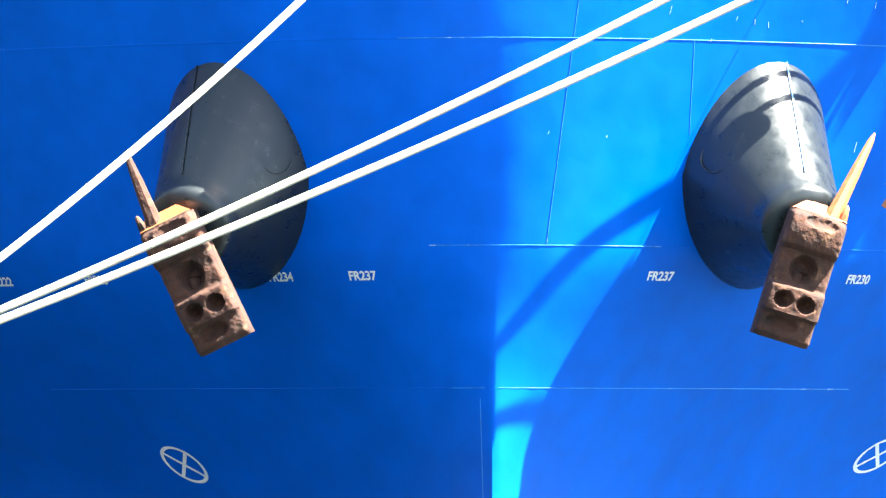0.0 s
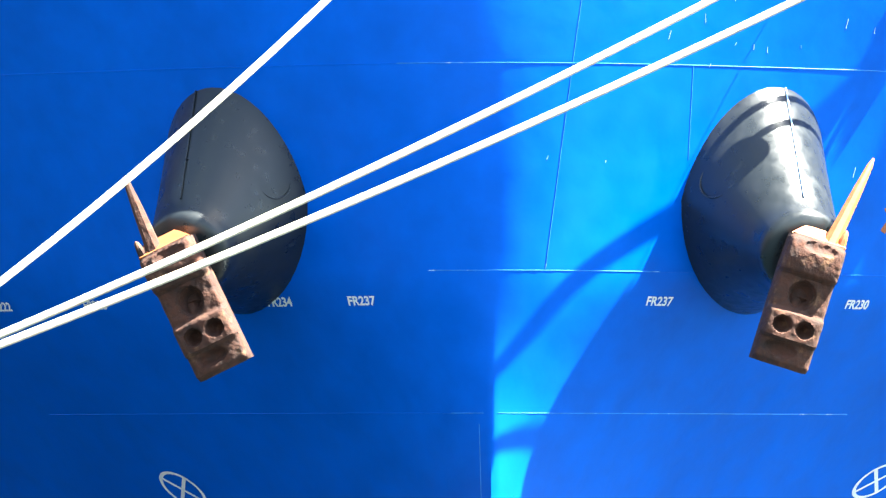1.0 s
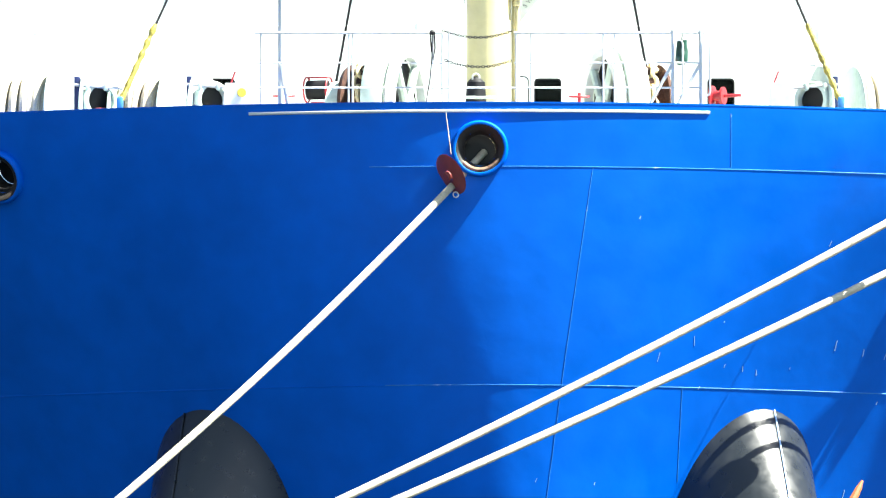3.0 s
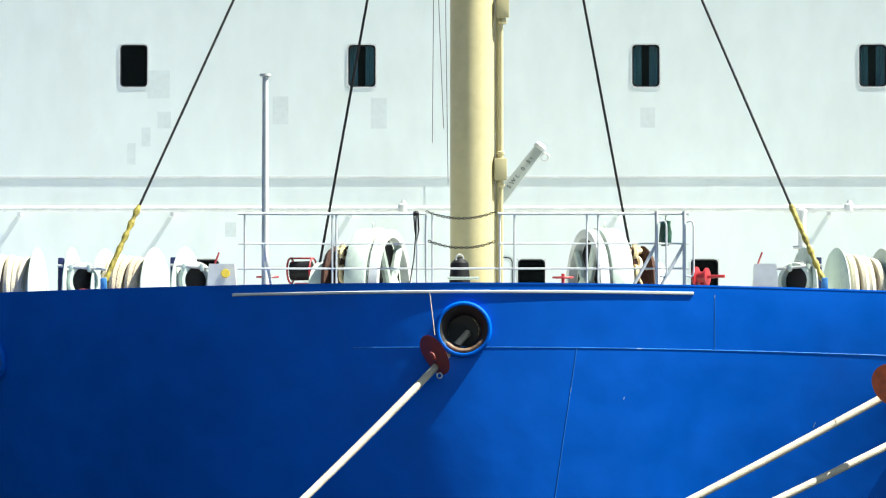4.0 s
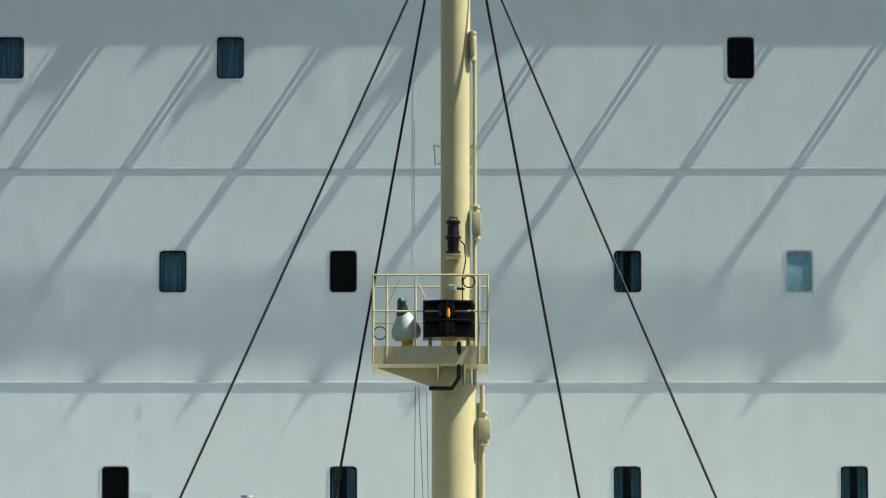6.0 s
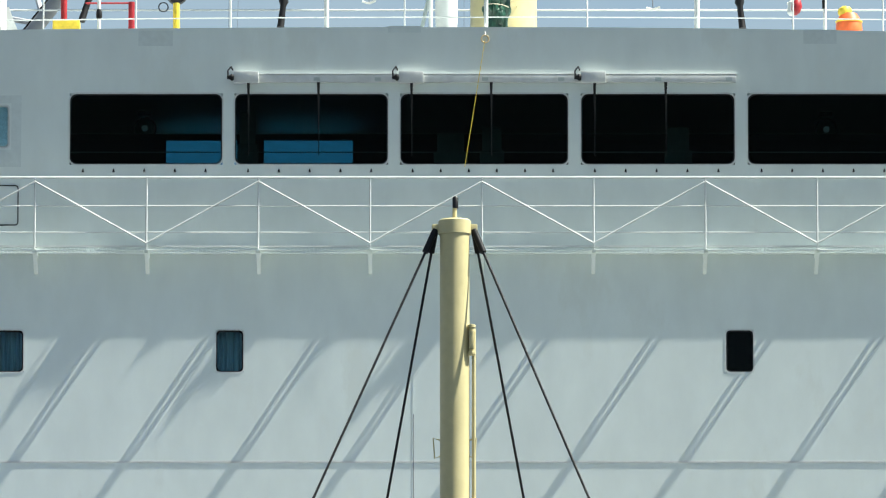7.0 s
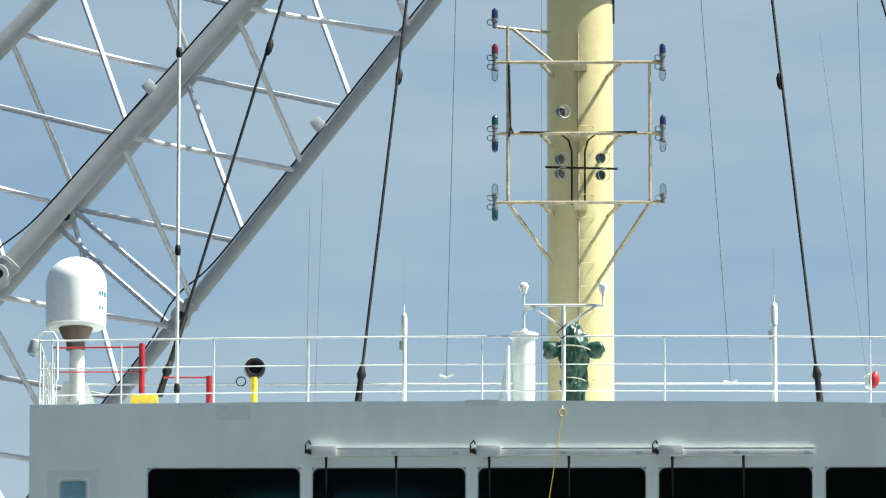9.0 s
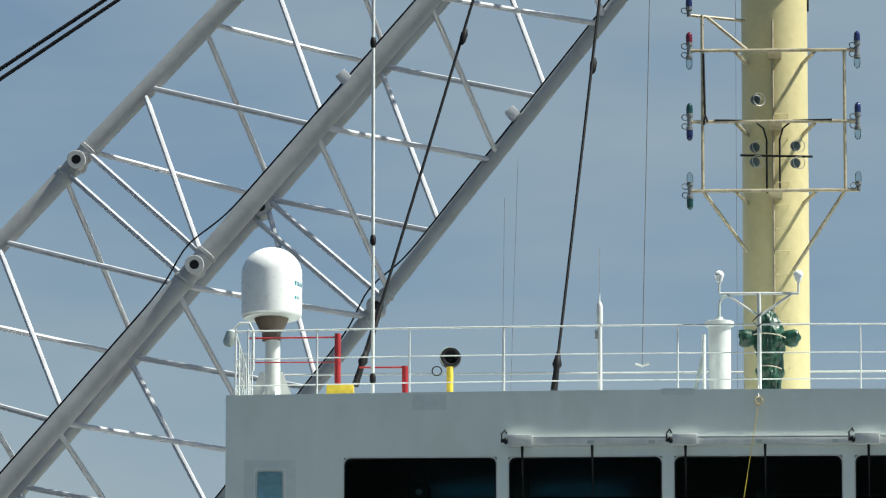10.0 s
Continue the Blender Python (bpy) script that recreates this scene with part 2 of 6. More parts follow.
def bow(x, z):
    """How far aft of the bow's foremost point the shell lies at half-breadth x and height z."""
    x = abs(x - AXIS)
    k = 1.2 - 0.25 * ease(2.5, 10.0, z)
    g = ease(3.5, 13.0, z)
    a = 1 / (1 / (0.35 + 1.4 * ease(2.5, 6.5, z)) - 0.465 * g)
    stem = 0.8 - 0.8 * ease(2.0, 11.0, z)
    low = max(6.2 - z, 0.0)
    flare = 0.8 * low * low / (low + 1.2) * x / (x + 1.6)
    return stem + math.sqrt(a * a + (k * x) ** 2) - a + flare


def bow_out(x, z):
    """The shell's outward normal."""
    e = 0.02
    dx = (bow(x + e, z) - bow(x - e, z)) / (2 * e)
    dz = (bow(x, z + e) - bow(x, z - e)) / (2 * e)
    return Vector((dx, -1, dz)).normalized()


def on_hull(x, z, off=0.0):
    return Vector((x, bow(x, z), z)) + bow_out(x, z) * off


HALF = 13.0
CHOCKS = [(0.014, 11.936), (-6.25, 11.72), (6.95, 12.0), (8.15, 11.9)]


def spread(lo, hi, step, fine_at, fine_half, fine):
    vals = list(np.arange(lo, hi + 1e-6, step))
    for c in fine_at:
        vals = [v for v in vals if abs(v - c) > fine_half] + list(np.arange(c - fine_half, c + fine_half + 1e-6, fine))
    vals = sorted(vals)
    return [v for i, v in enumerate(vals) if i == 0 or v - vals[i - 1] > 1e-4]


xs = [AXIS - HALF] + spread(AXIS - HALF + 0.2, AXIS + HALF - 0.2, 0.2, [c[0] for c in CHOCKS], 0.42, 0.06) + [AXIS + HALF]
zs = spread(-1.0, TOP, 0.2, [CHOCKS[0][1], ], 0.42, 0.06)
zs = [z for z in zs if z < TOP - 0.02] + [TOP]
bm = bmesh.new()
rows = []
for z in zs:
    row = [bm.verts.new((xs[0], 70, z))] + [bm.verts.new((x, bow(x, z), z)) for x in xs] + [bm.verts.new((xs[-1], 70, z))]
    rows.append(row)
for a, b in zip(rows, rows[1:]):
    for i in range(len(a) - 1):
        x, z = (a[i].co.x + a[i + 1].co.x) / 2, (a[i].co.z + b[i].co.z) / 2
        if any(((x - cx) / 0.25) ** 2 + ((z - cz) / 0.25) ** 2 < 1 for cx, cz in CHOCKS) and 0 < i < len(a) - 2:
            continue
        bm.faces.new((a[i], a[i + 1], b[i + 1], b[i]))
ship = thing("ship_hull", (0, 8, 0), "bright blue painted steel ship bow with flared sides", "ship hull")
shell = part("shell", bm, M_HULL, ship, smooth=60)
# inner face of the bulwark and its rail
bm = bmesh.new()
for x0, x1 in zip(xs, xs[1:]):
    q = [(x0, bow(x0, TOP) + 0.1, TOP - 0.001), (x1, bow(x1, TOP) + 0.1, TOP - 0.001), (x1, bow(x1, TOP) - 0.005, TOP - 0.001), (x0, bow(x0, TOP) - 0.005, TOP - 0.001)]
    v = [bm.verts.new(p) for p in q] + [bm.verts.new((p[0], p[1], TOP + 0.02)) for p in q]
    for f in ((0, 1, 2, 3), (4, 5, 6, 7), (0, 1, 5, 4), (2, 3, 7, 6)):
        bm.faces.new([v[i] for i in f])
part("bulwark_cap", bm, M_HULL, ship)
bm = bmesh.new()
inner = [(x, max(bow(x, TOP) + 0.45, bow(x, 10.9) + 0.1)) for x in np.linspace(AXIS - 12.4, AXIS + 12.4, 40)] + [(12.4, 69), (-12.4, 69)]
loft(bm, [[(x, y, z) for x, y in inner] for z in (10.9, 11.0)])
part("deck", bm, M_DECK, ship, "hidden steel foredeck, pale to bounce light onto the deckhouse")


def ribbon(pts, w, off, parent, name, material, label=""):
    """A low raised bead that follows the shell through (x, z) points."""
    bm = bmesh.new()
    dense = []
    for (x0, z0), (x1, z1) in zip(pts, pts[1:]):
        n = max(2, int(max(abs(x1 - x0), abs(z1 - z0)) / 0.2))
        dense += [(x0 + (x1 - x0) * i / n, z0 + (z1 - z0) * i / n) for i in range(n)]
    dense.append(pts[-1])
    rings = []
    for i, (x, z) in enumerate(dense):
        a, b = dense[max(i - 1, 0)], dense[min(i + 1, len(dense) - 1)]
        d = Vector((b[0] - a[0], 0, b[1] - a[1])).normalized()
        o = Vector((-d.z, 0, d.x)) * w / 2
        rings.append([on_hull(x - o.x, z - o.z, -0.004), on_hull(x - o.x * 0.5, z - o.z * 0.5, off), on_hull(x + o.x * 0.5, z + o.z * 0.5, off), on_hull(x + o.x, z + o.z, -0.004)])
    loft(bm, rings)
    return part(name, bm, material, parent, label)


ZS1, ZS2, ZS3, ZS4 = 8.917, 6.268, 4.438, 11.71
for z, x0, x1 in ((ZS1, -1.2, 6.5), (ZS2, -0.8, 2.2), (ZS3, -0.5, 4.8), (ZS4, -1.4, 6.6)):
    ribbon([(x0, z), (x1, z)], 0.016, 0.005, shell, "weld_seam", M_SEAM)
# these stretches of seam keep the plain hull colour
for z, x0, x1 in ((ZS2, 2.2, 6.5), (ZS3, -6, -0.5), (ZS1, -6.5, -1.2)):
    ribbon([(x0, z), (x1, z)], 0.02, 0.004, shell, "weld_seam", M_HULL)
for pts in ([(1.465, ZS4), (1.108, ZS1 + 0.35), (0.71, ZS2)], [(3.244, ZS4), (3.244, TOP - 0.1)], [(2.621, ZS1), (2.563, ZS1 - 1.2)],
            [(-0.141, 4.3), (-0.104, 3.0)]):
    ribbon(pts, 0.012, 0.004, shell, "weld_seam", M_SEAM)
# scrapes in the paint
rng = random.Random(4)
for k in range(34):
    x, z = rng.uniform(2.0, 6.8), rng.uniform(8.6, 11.4)
    if k % 5 == 0:
        x, z = rng.uniform(0.5, 6), rng.uniform(6.8, 8.6)
    h = rng.uniform(0.02, 0.14)
    ribbon([(x, z), (x + h * rng.uniform(0, 0.45), z + h)], rng.uniform(0.006, 0.014), 0.003, shell, "paint_scrape", M_SCRAPE)
# guard strip under the rail
strip = [(-2.954, 12.415), (2.968, 12.43)]
ribbon(strip, 0.045, 0.018, shell, "guard_strip", M_WHITE2, "white half-round guard strip")


# frame numbers on the shell
def lettering(text, x, z, size, slant, parent, material):
    cu = bpy.data.curves.new("lettering", "FONT")
    cu.body, cu.size, cu.align_x, cu.align_y, cu.shear = text, size, "CENTER", "CENTER", slant
    cu.offset = 0.005
    tmp = bpy.data.objects.new("lettering", cu)
    me = bpy.data.meshes.new_from_object(tmp)
    bm = bmesh.new()
    bm.from_mesh(me)
    bmesh.ops.triangulate(bm, faces=bm.faces)
    n = bow_out(x, z)
    along = Vector((0, 0, 1)).cross(n).normalized()
    for v in bm.verts:
        s = v.co.x * 1.1
        up = n.cross(along)
        v.co = on_hull(x + along.x * s + up.x * v.co.y, z + v.co.y, 0.006)
    bpy.data.objects.remove(tmp)
    bpy.data.curves.remove(cu)
    bpy.data.meshes.remove(me)
    return part("frame_number", bm, material, parent, "white painted frame number", None)


M_LETTER = mat("white lettering paint", (0.8, 0.82, 0.8), 0.6, dark=0.8, light=1.0, scale=3, bump=0.0)
ZL = 5.885
for text, x in (("FR237", -1.66), ("FR234", -2.74), ("FR228", -5.26), ("FR222", -6.6), ("FR237", 2.19), ("FR234", 3.3), ("FR230", 4.86)):
    lettering(text, x, ZL, 0.16, 0.0, shell, M_LETTER)
# thruster marks: ring with a cross, skewed and flattened to fit the camera's view
for x, z in ((-4.138, 3.426), (5.26, 3.545)):
    bm = bmesh.new()
    n = bow_out(x, z)
    al = Vector((0, 0, 1)).cross(n).normalized()
    R, wd = 0.4, 0.06

    def lay(s, h):
        up = n.cross(al)
        s, h = s - 0.4 * h * (1 if x < 0 else -1), 0.74 * h
        return on_hull(x + al.x * s + up.x * h, z + up.z * h, 0.006)
    loft(bm, [[lay(r * math.cos(q), r * math.sin(q)) for q in np.linspace(0, 2 * math.pi, 41)[:-1]] for r in (R - wd, R)], True, False)
    for c in (45, 135):
        d = Vector((math.cos(radians(c)), math.sin(radians(c))))
        p = Vector((-d.y, d.x)) * wd / 2
        q = [d * (R - wd * 0.6) + p, d * (R - wd * 0.6) - p, -d * (R - wd * 0.6) - p, -d * (R - wd * 0.6) + p]
        rows4 = [[q[0].lerp(q[3], i / 10), q[1].lerp(q[2], i / 10)] for i in range(11)]
        vs = [[bm.verts.new(lay(*v)) for v in r] for r in rows4]
        for a, b in zip(vs, vs[1:]):
            bm.faces.new((a[0], a[1], b[1], b[0]))
    part("thruster_mark", bm, M_LETTER, shell, "white skewed ring with a cross", None)


# ---- chocks ----
def chock(x, z, group="chocks"):
    t = thing("chock", on_hull(x, z), "round blue mooring chock through the bulwark", "chock", group)
    n = bow_out(x, z)
    c = on_hull(x, z)
    part("lip", lathe(bmesh.new(), c, n, [(-0.1, 0.29), (-0.1, 0.345), (0.02, 0.365), (0.06, 0.36), (0.085, 0.34), (0.085, 0.32), (0.06, 0.3), (-0.1, 0.29)], 32, False), M_HULL, t)
    part("throat", lathe(bmesh.new(), c, n, [(0.078, 0.325), (0.06, 0.285), (0.02, 0.235), (-0.05, 0.205), (-0.32, 0.2), (-0.32, 0.21), (-0.05, 0.215), (0.02, 0.245), (0.055, 0.295), (0.07, 0.328)], 28, False), M_THROAT, t, "rope-worn throat, darkened as shade")
    part("lip_wear", pipe(bmesh.new(), [c + n * 0.045 + (Vector((1, 0, 0)) * math.cos(q) + Vector((0, 0, 1)) * math.sin(q)) * 0.275 for q in np.linspace(-2.5, -0.5, 16)], [0.012] + [0.03] * 14 + [0.012], 8), M_WORN, t, "bare tan rope-worn lower lip")
    # black disc puts the shade inside the hole into colour
    part("box_back", lathe(bmesh.new(), c, n, [(-0.33, 0.2), (-0.35, 0.2)], 20), M_LAMPBLACK, t, "black disc standing in for shade in the chock")


for cx, cz in CHOCKS:
    chock(cx, cz)


# ---- anchor bolsters and anchors ----
def bolster(s):
    mid = 0.06
    cx, cz = mid + s * 3.34, 7.2
    tip = Vector((mid + s * 3.92, bow(cx, cz) - (1.55 if s > 0 else 1.3), 6.52))
    ax = (tip - Vector((cx, bow(cx, cz) + 0.3, cz + 0.15))).normalized()
    t = thing("anchor_bolster", (cx, bow(cx, cz), cz), "glossy black conical steel anchor bolster on the blue bow", "anchor bolster", "anchor bolsters")
    n = 48
    base = []
    for i in range(n):
        q = 2 * math.pi * i / n
        u, v = 0.93 * math.cos(q), 1.5 * math.sin(q)
        x, z = cx + u + s * (0.34 if v > 0 else 0.04) * v / 1.5, cz + v
        base.append(on_hull(x, z, -0.05))
    up = Vector((0, 0, 1))
    a = (Vector((1, 0, 0)) - ax * ax.x).normalized()
    b = (up - ax * ax.dot(up) - a * a.dot(up)).normalized()

    def tip_ring(r, h):
        return [tip + ax * h + (a * math.cos(2 * math.pi * i / n) + b * math.sin(2 * math.pi * i / n)) * r for i in range(n)]
    end = tip_ring(0.56, 0.0)
    rings = [base]
    for f in (0.04, 0.3, 0.6, 0.85):
        rings.append([p.lerp(q, f) for p, q in zip(base, end)])
    rings += [tip_ring(0.58, -0.05), tip_ring(0.57, 0.05), tip_ring(0.52, 0.12), tip_ring(0.4, 0.16), tip_ring(0.24, 0.17), tip_ring(0.22, 0.0)]
    part("cone", loft(bmesh.new(), rings, True, False), M_BOLSTER, t, smooth=50)
    # closed black disc, the shade of the pipe mouth as colour
    part("pipe_mouth", lathe(bmesh.new(), tip, ax, [(0.0, 0.23), (0.02, 0.0001)], 24), M_BLACK, t, "black disc standing in for the shaded hawse pipe mouth")
    i0 = 11 if s > 0 else 14
    part("weld_bead", pipe(bmesh.new(), [base[i0].lerp(end[i0], f) + Vector((0, -0.012, 0.01)) for f in (0.03, 0.3, 0.6, 0.9)], 0.012, 6), M_SCRAPE if s > 0 else M_BOLSTER, t)
    bm = bmesh.new()
    o = base[21 if s > 0 else 3].lerp(end[21 if s > 0 else 3], 0.3)
    out = ((o - Vector((cx, bow(cx, cz), cz))) - ax * (o - Vector((cx, bow(cx, cz), cz))).dot(ax)).normalized()
    part("lifting_mark", ring(bm, o + out * -0.02, out * 0.9 + ax * 0.42, 0.24, 0.012, 28, 6), M_BOLSTER, t)
    return t, tip, ax


def anchor(s, top, low, fluke, tip, ax):
    """Stockless anchor: crown towards the viewer, from its upper to its lower end; one fluke stands up behind it."""
    top, low, fluke = Vector(top), Vector(low), Vector(fluke)
    t = thing("anchor", top, "rusted stockless ship anchor stowed against the bolster", "anchor", "anchors")
    d = (low - top)
    ln = d.length
    d.normalize()
    face = Vector((s * 0.06, -1, -0.3))
    face = (face - d * face.dot(d)).normalized()
    side = d.cross(face).normalized()
    c = (top + low) / 2
    W_, T_ = 0.76, 0.42
    nu, nv = 84, 44

    def dip(u, v, cu, cv, ru, rv):
        q = ((u - cu) / ru) ** 2 + ((v - cv) / rv) ** 2
        return max(0.0, 1 - q) ** 0.6

    def relief(u, v):
        """Height of the cast face at the length u and breadth v, both from -0.5 to 0.5."""
        h = 0.05 * (1 - (2 * v) ** 2)
        h += 0.07 * max(0.0, 1 - ((u + 0.34) / 0.15) ** 2) - 0.09 * ease(-0.23, -0.19, u) * (1 - ease(0.06, 0.1, u))
        h -= 0.08 * dip(u, v, -0.43, -0.05, 0.05, 0.3) + 0.24 * dip(u, v, -0.06, 0.0, 0.11, 0.24)
        h += 0.1 * dip(u, v, -0.02, 0.04, 0.05, 0.1)
        h -= 0.26 * dip(u, v, 0.19, 0.2, 0.065, 0.16) + 0.26 * dip(u, v, 0.19, -0.2, 0.065, 0.16)
        h -= 0.1 * ease(0.285, 0.315, u) + 0.12 * dip(u, v, 0.37, 0.08, 0.06, 0.28)
        edge = max(ease(0.44, 0.5, abs(u)), ease(0.42, 0.5, abs(v)))
        return h - 0.07 * edge * edge
    verts, faces = [], []
    for i in range(nu + 1):
        for j in range(nv + 1):
            u, v = i / nu - 0.5, j / nv - 0.5
            cut = 1.0 - 0.05 * ease(0.46, 0.5, abs(u))
            p = c + d * (u * ln * (1.0 - 0.012 * ease(0.4, 0.5, abs(v)))) + side * (v * W_ * cut)
            n3 = noise.noise(p * 5.5) * 0.018 + noise.noise(p * 14) * 0.008
            verts.append(p + face * (relief(u, v) + n3))
    k = len(verts)
    for i in range(nu + 1):
        for j in range(nv + 1):
            verts.append(verts[i * (nv + 1) + j] * 0 + c + d * ((i / nu - 0.5) * ln * 0.98) + side * ((j / nv - 0.5) * W_ * 0.96) - face * T_)
    for i in range(nu):
        for j in range(nv):
            a, b = i * (nv + 1) + j, (i + 1) * (nv + 1) + j
            faces += [(a, b, b + 1, a + 1), (k + a, k + a + 1, k + b + 1, k + b)]
    for i in range(nu):
        for j in (0, nv):
            a, b = i * (nv + 1) + j, (i + 1) * (nv + 1) + j
            faces.append((a, k + a, k + b, b))
    for j in range(nv):
        for i in (0, nu):
            a = i * (nv + 1) + j
            faces.append((a, a + 1, k + a + 1, k + a))
    me = bpy.data.meshes.new("crown")
    me.from_pydata([tuple(v) for v in verts], [], faces)
    bm = bmesh.new()
    bm.from_mesh(me)
    bpy.data.meshes.remove(me)
    crown = part("crown", bm, M_RUST, t, smooth=50)
    # sloped upper end, orange
    e0 = top + d * 0.01 + face * -0.03
    out = s if side.x > 0 else -s
    bm = bmesh.new()
    lowq = [e0 - side * 0.38, e0 + side * 0.38]
    up1 = e0 - d * 0.17 - face * 0.3
    ridge = [up1 - side * 0.24 + side * out * 0.06, up1 + side * 0.24 + side * out * 0.06]
    back = [p - face * 0.12 + d * 0.25 for p in ridge]
    vs = [bm.verts.new(p) for p in (*lowq, *reversed(ridge), *reversed(back), lowq[1] - face * 0.25 + d * 0.1, lowq[0] - face * 0.25 + d * 0.1)]
    for f in ((0, 1, 2, 3), (3, 2, 4, 5), (1, 6, 4, 2), (0, 3, 5, 7), (0, 7, 6, 1), (5, 4, 6, 7)):
        bm.faces.new([vs[q] for q in f])
    bmesh.ops.bevel(bm, geom=bm.edges[:], offset=0.02, segments=2, affect="EDGES")
    part("end_plate", bm, M_ORANGE, crown, "orange sloped end")
    # fluke and lug are orange on the right anchor, rust brown on the left
    for off, rad, mt, lb, tipv in ((0.16 * s, 0.12, M_ORANGE if s > 0 else M_RUST, "tapered fluke", fluke), (0.3 * s, 0.09, M_ORANGE if s > 0 else M_RUST, "short side lug", top - d * 0.22 + side * 0.32 * s * (1 if side.x > 0 else -1) - face * 0.1)):
        foot = top + side * (abs(off) * (s if side.x > 0 else -s)) - face * 0.15 + d * 0.1
        ways = [foot.lerp(tipv, f) for f in (0, 0.25, 0.6, 0.92, 1)]
        part("fluke" if rad > 0.1 else "lug", pipe(bmesh.new(), ways, [rad, rad * 0.8, rad * 0.62, rad * 0.36, rad * 0.12], 8), mt, t, lb)
    part("shank", tube(c - face * 0.3, tip - ax * 0.2, 0.16, 10), M_RUST, t)


_, tipR, axR = bolster(1)
_, tipL, axL = bolster(-1)
anchor(1, (4.212, 0, 6.648), (3.711, -0.05, 5.024), (4.92, 0.5, 7.704), tipR, axR)
anchor(-1, (-4.179, 0, 6.562), (-3.412, -0.05, 4.967), (-4.692, 0.5, 7.473), tipL, axL)

# ---- superstructure ----
FY = 14.0
CX = 0.6
house = thing("deckhouse", (CX, FY + 6, 11), "white painted steel deckhouse with rounded-corner windows", "deckhouse")
WZ0, WZ1 = 11.0, 23.0


def wall_with_holes(x0, x1, z0, z1, y, t, holes):
    """A wall of thickness t whose openings (x0, x1, z0, z1) go right through it."""
    gx = sorted({x0, x1, *[h[0] for h in holes], *[h[1] for h in holes]})
    gz = sorted({z0, z1, *[h[2] for h in holes], *[h[3] for h in holes]})
    bm = bmesh.new()

    def solid(i, j):
        if not (0 <= i < len(gx) - 1 and 0 <= j < len(gz) - 1):
            return False
        mx, mz = (gx[i] + gx[i + 1]) / 2, (gz[j] + gz[j + 1]) / 2
        return not any(h[0] < mx < h[1] and h[2] < mz < h[3] for h in holes)
    V = {}

    def v(i, j, k):
        if (i, j, k) not in V:
            V[i, j, k] = bm.verts.new((gx[i], y + k * t, gz[j]))
        return V[i, j, k]
    for i in range(len(gx) - 1):
        for j in range(len(gz) - 1):
            if solid(i, j):
                bm.faces.new((v(i, j, 0), v(i + 1, j, 0), v(i + 1, j + 1, 0), v(i, j + 1, 0)))
                bm.faces.new((v(i, j, 1), v(i, j + 1, 1), v(i + 1, j + 1, 1), v(i + 1, j, 1)))
                for di, dj, a, b in ((-1, 0, (i, j), (i, j + 1)), (1, 0, (i + 1, j + 1), (i + 1, j)), (0, -1, (i + 1, j), (i, j)), (0, 1, (i, j + 1), (i + 1, j + 1))):
                    if not solid(i + di, j + dj):
                        bm.faces.new((v(*a, 0), v(*b, 0), v(*b, 1), v(*a, 1)))
    return bm


# windows: middle x, middle z, kind of covering behind the pane
SMALL = [(x, 16.772, c) for x, c in ((-4.753, ""), (-1.454, "curtain"), (2.653, "curtain"), (5.936, "curtain"))]
SMALL += [(x, 19.92, c) for x, c in ((-3.933, "drawn"), (-1.461, ""), (2.665, "curtain"), (5.154, "blind"))]
SMALL += [(x, 23.056, c) for x, c in ((-6.311, "drawn"), (-3.108, "drawn"), (4.318, ""), (7.521, "curtain"))]
SMALL += [(x, 13.657, "") for x in (-3.716, 0.996, 3.495, 6.254)]
WW, WH = 0.407, 0.626
BIG = [(-5.463, -3.224), (-3.051, -0.803), (-0.63, 1.831), (2.013, 4.268), (4.45, 6.689)]
BZ0, BZ1 = 25.812, 26.869
SIDE = (-6.547, 26.377)
FLOORZ = 24.48
ROOFZ = 27.824
holes = [(x - WW / 2, x + WW / 2, z - WH / 2, z + WH / 2) for x, z, _ in SMALL]
bm = wall_with_holes(CX - 9.2, CX + 9.2, 11.0, FLOORZ, FY, 0.12, holes)
part("front_wall", bm, M_WHITE, house, smooth=None)
LEFT, RIGHT = -7.196, 2 * CX - -7.196
bigh = [(a, b, BZ0, BZ1) for a, b in BIG] + [(SIDE[0] - WW / 2, SIDE[0] + WW / 2, SIDE[1] - WH / 2, SIDE[1] + WH / 2)]
bm = wall_with_holes(LEFT, RIGHT, FLOORZ, ROOFZ - 0.3, FY, 0.12, bigh)
part("wheelhouse_front", bm, M_WHITE, house, smooth=None)
# aft wall of the wheelhouse, with openings to the sky
AFT = 21.0
aft_holes = [(-4.277, -3.177, 26.812, 27.432), (-2.767, -1.396, 26.812, 27.432)]
part("wheelhouse_back", wall_with_holes(LEFT, RIGHT, FLOORZ, ROOFZ - 0.305, AFT, 0.1, aft_holes), M_ROOMSHADE, house, smooth=None)
for a, b, c, d in aft_holes:
    aft_pane = part("aft_pane", box(bmesh.new(), ((a + b) / 2, AFT + 0.05, (c + d) / 2), (b - a, 0.01, d - c)), M_AFTGLASS, house, "blue tinted aft window pane", None)
    aft_pane.visible_shadow = False
for x in (LEFT, RIGHT - 0.1):
    part("wheelhouse_side", box(bmesh.new(), (x + 0.05, (FY + AFT + 0.12) / 2, (FLOORZ + ROOFZ - 0.3) / 2), (0.1, AFT - FY - 0.124, ROOFZ - 0.3 - FLOORZ - 0.002)), M_WHITE, house, smooth=None)
bm = bmesh.new()
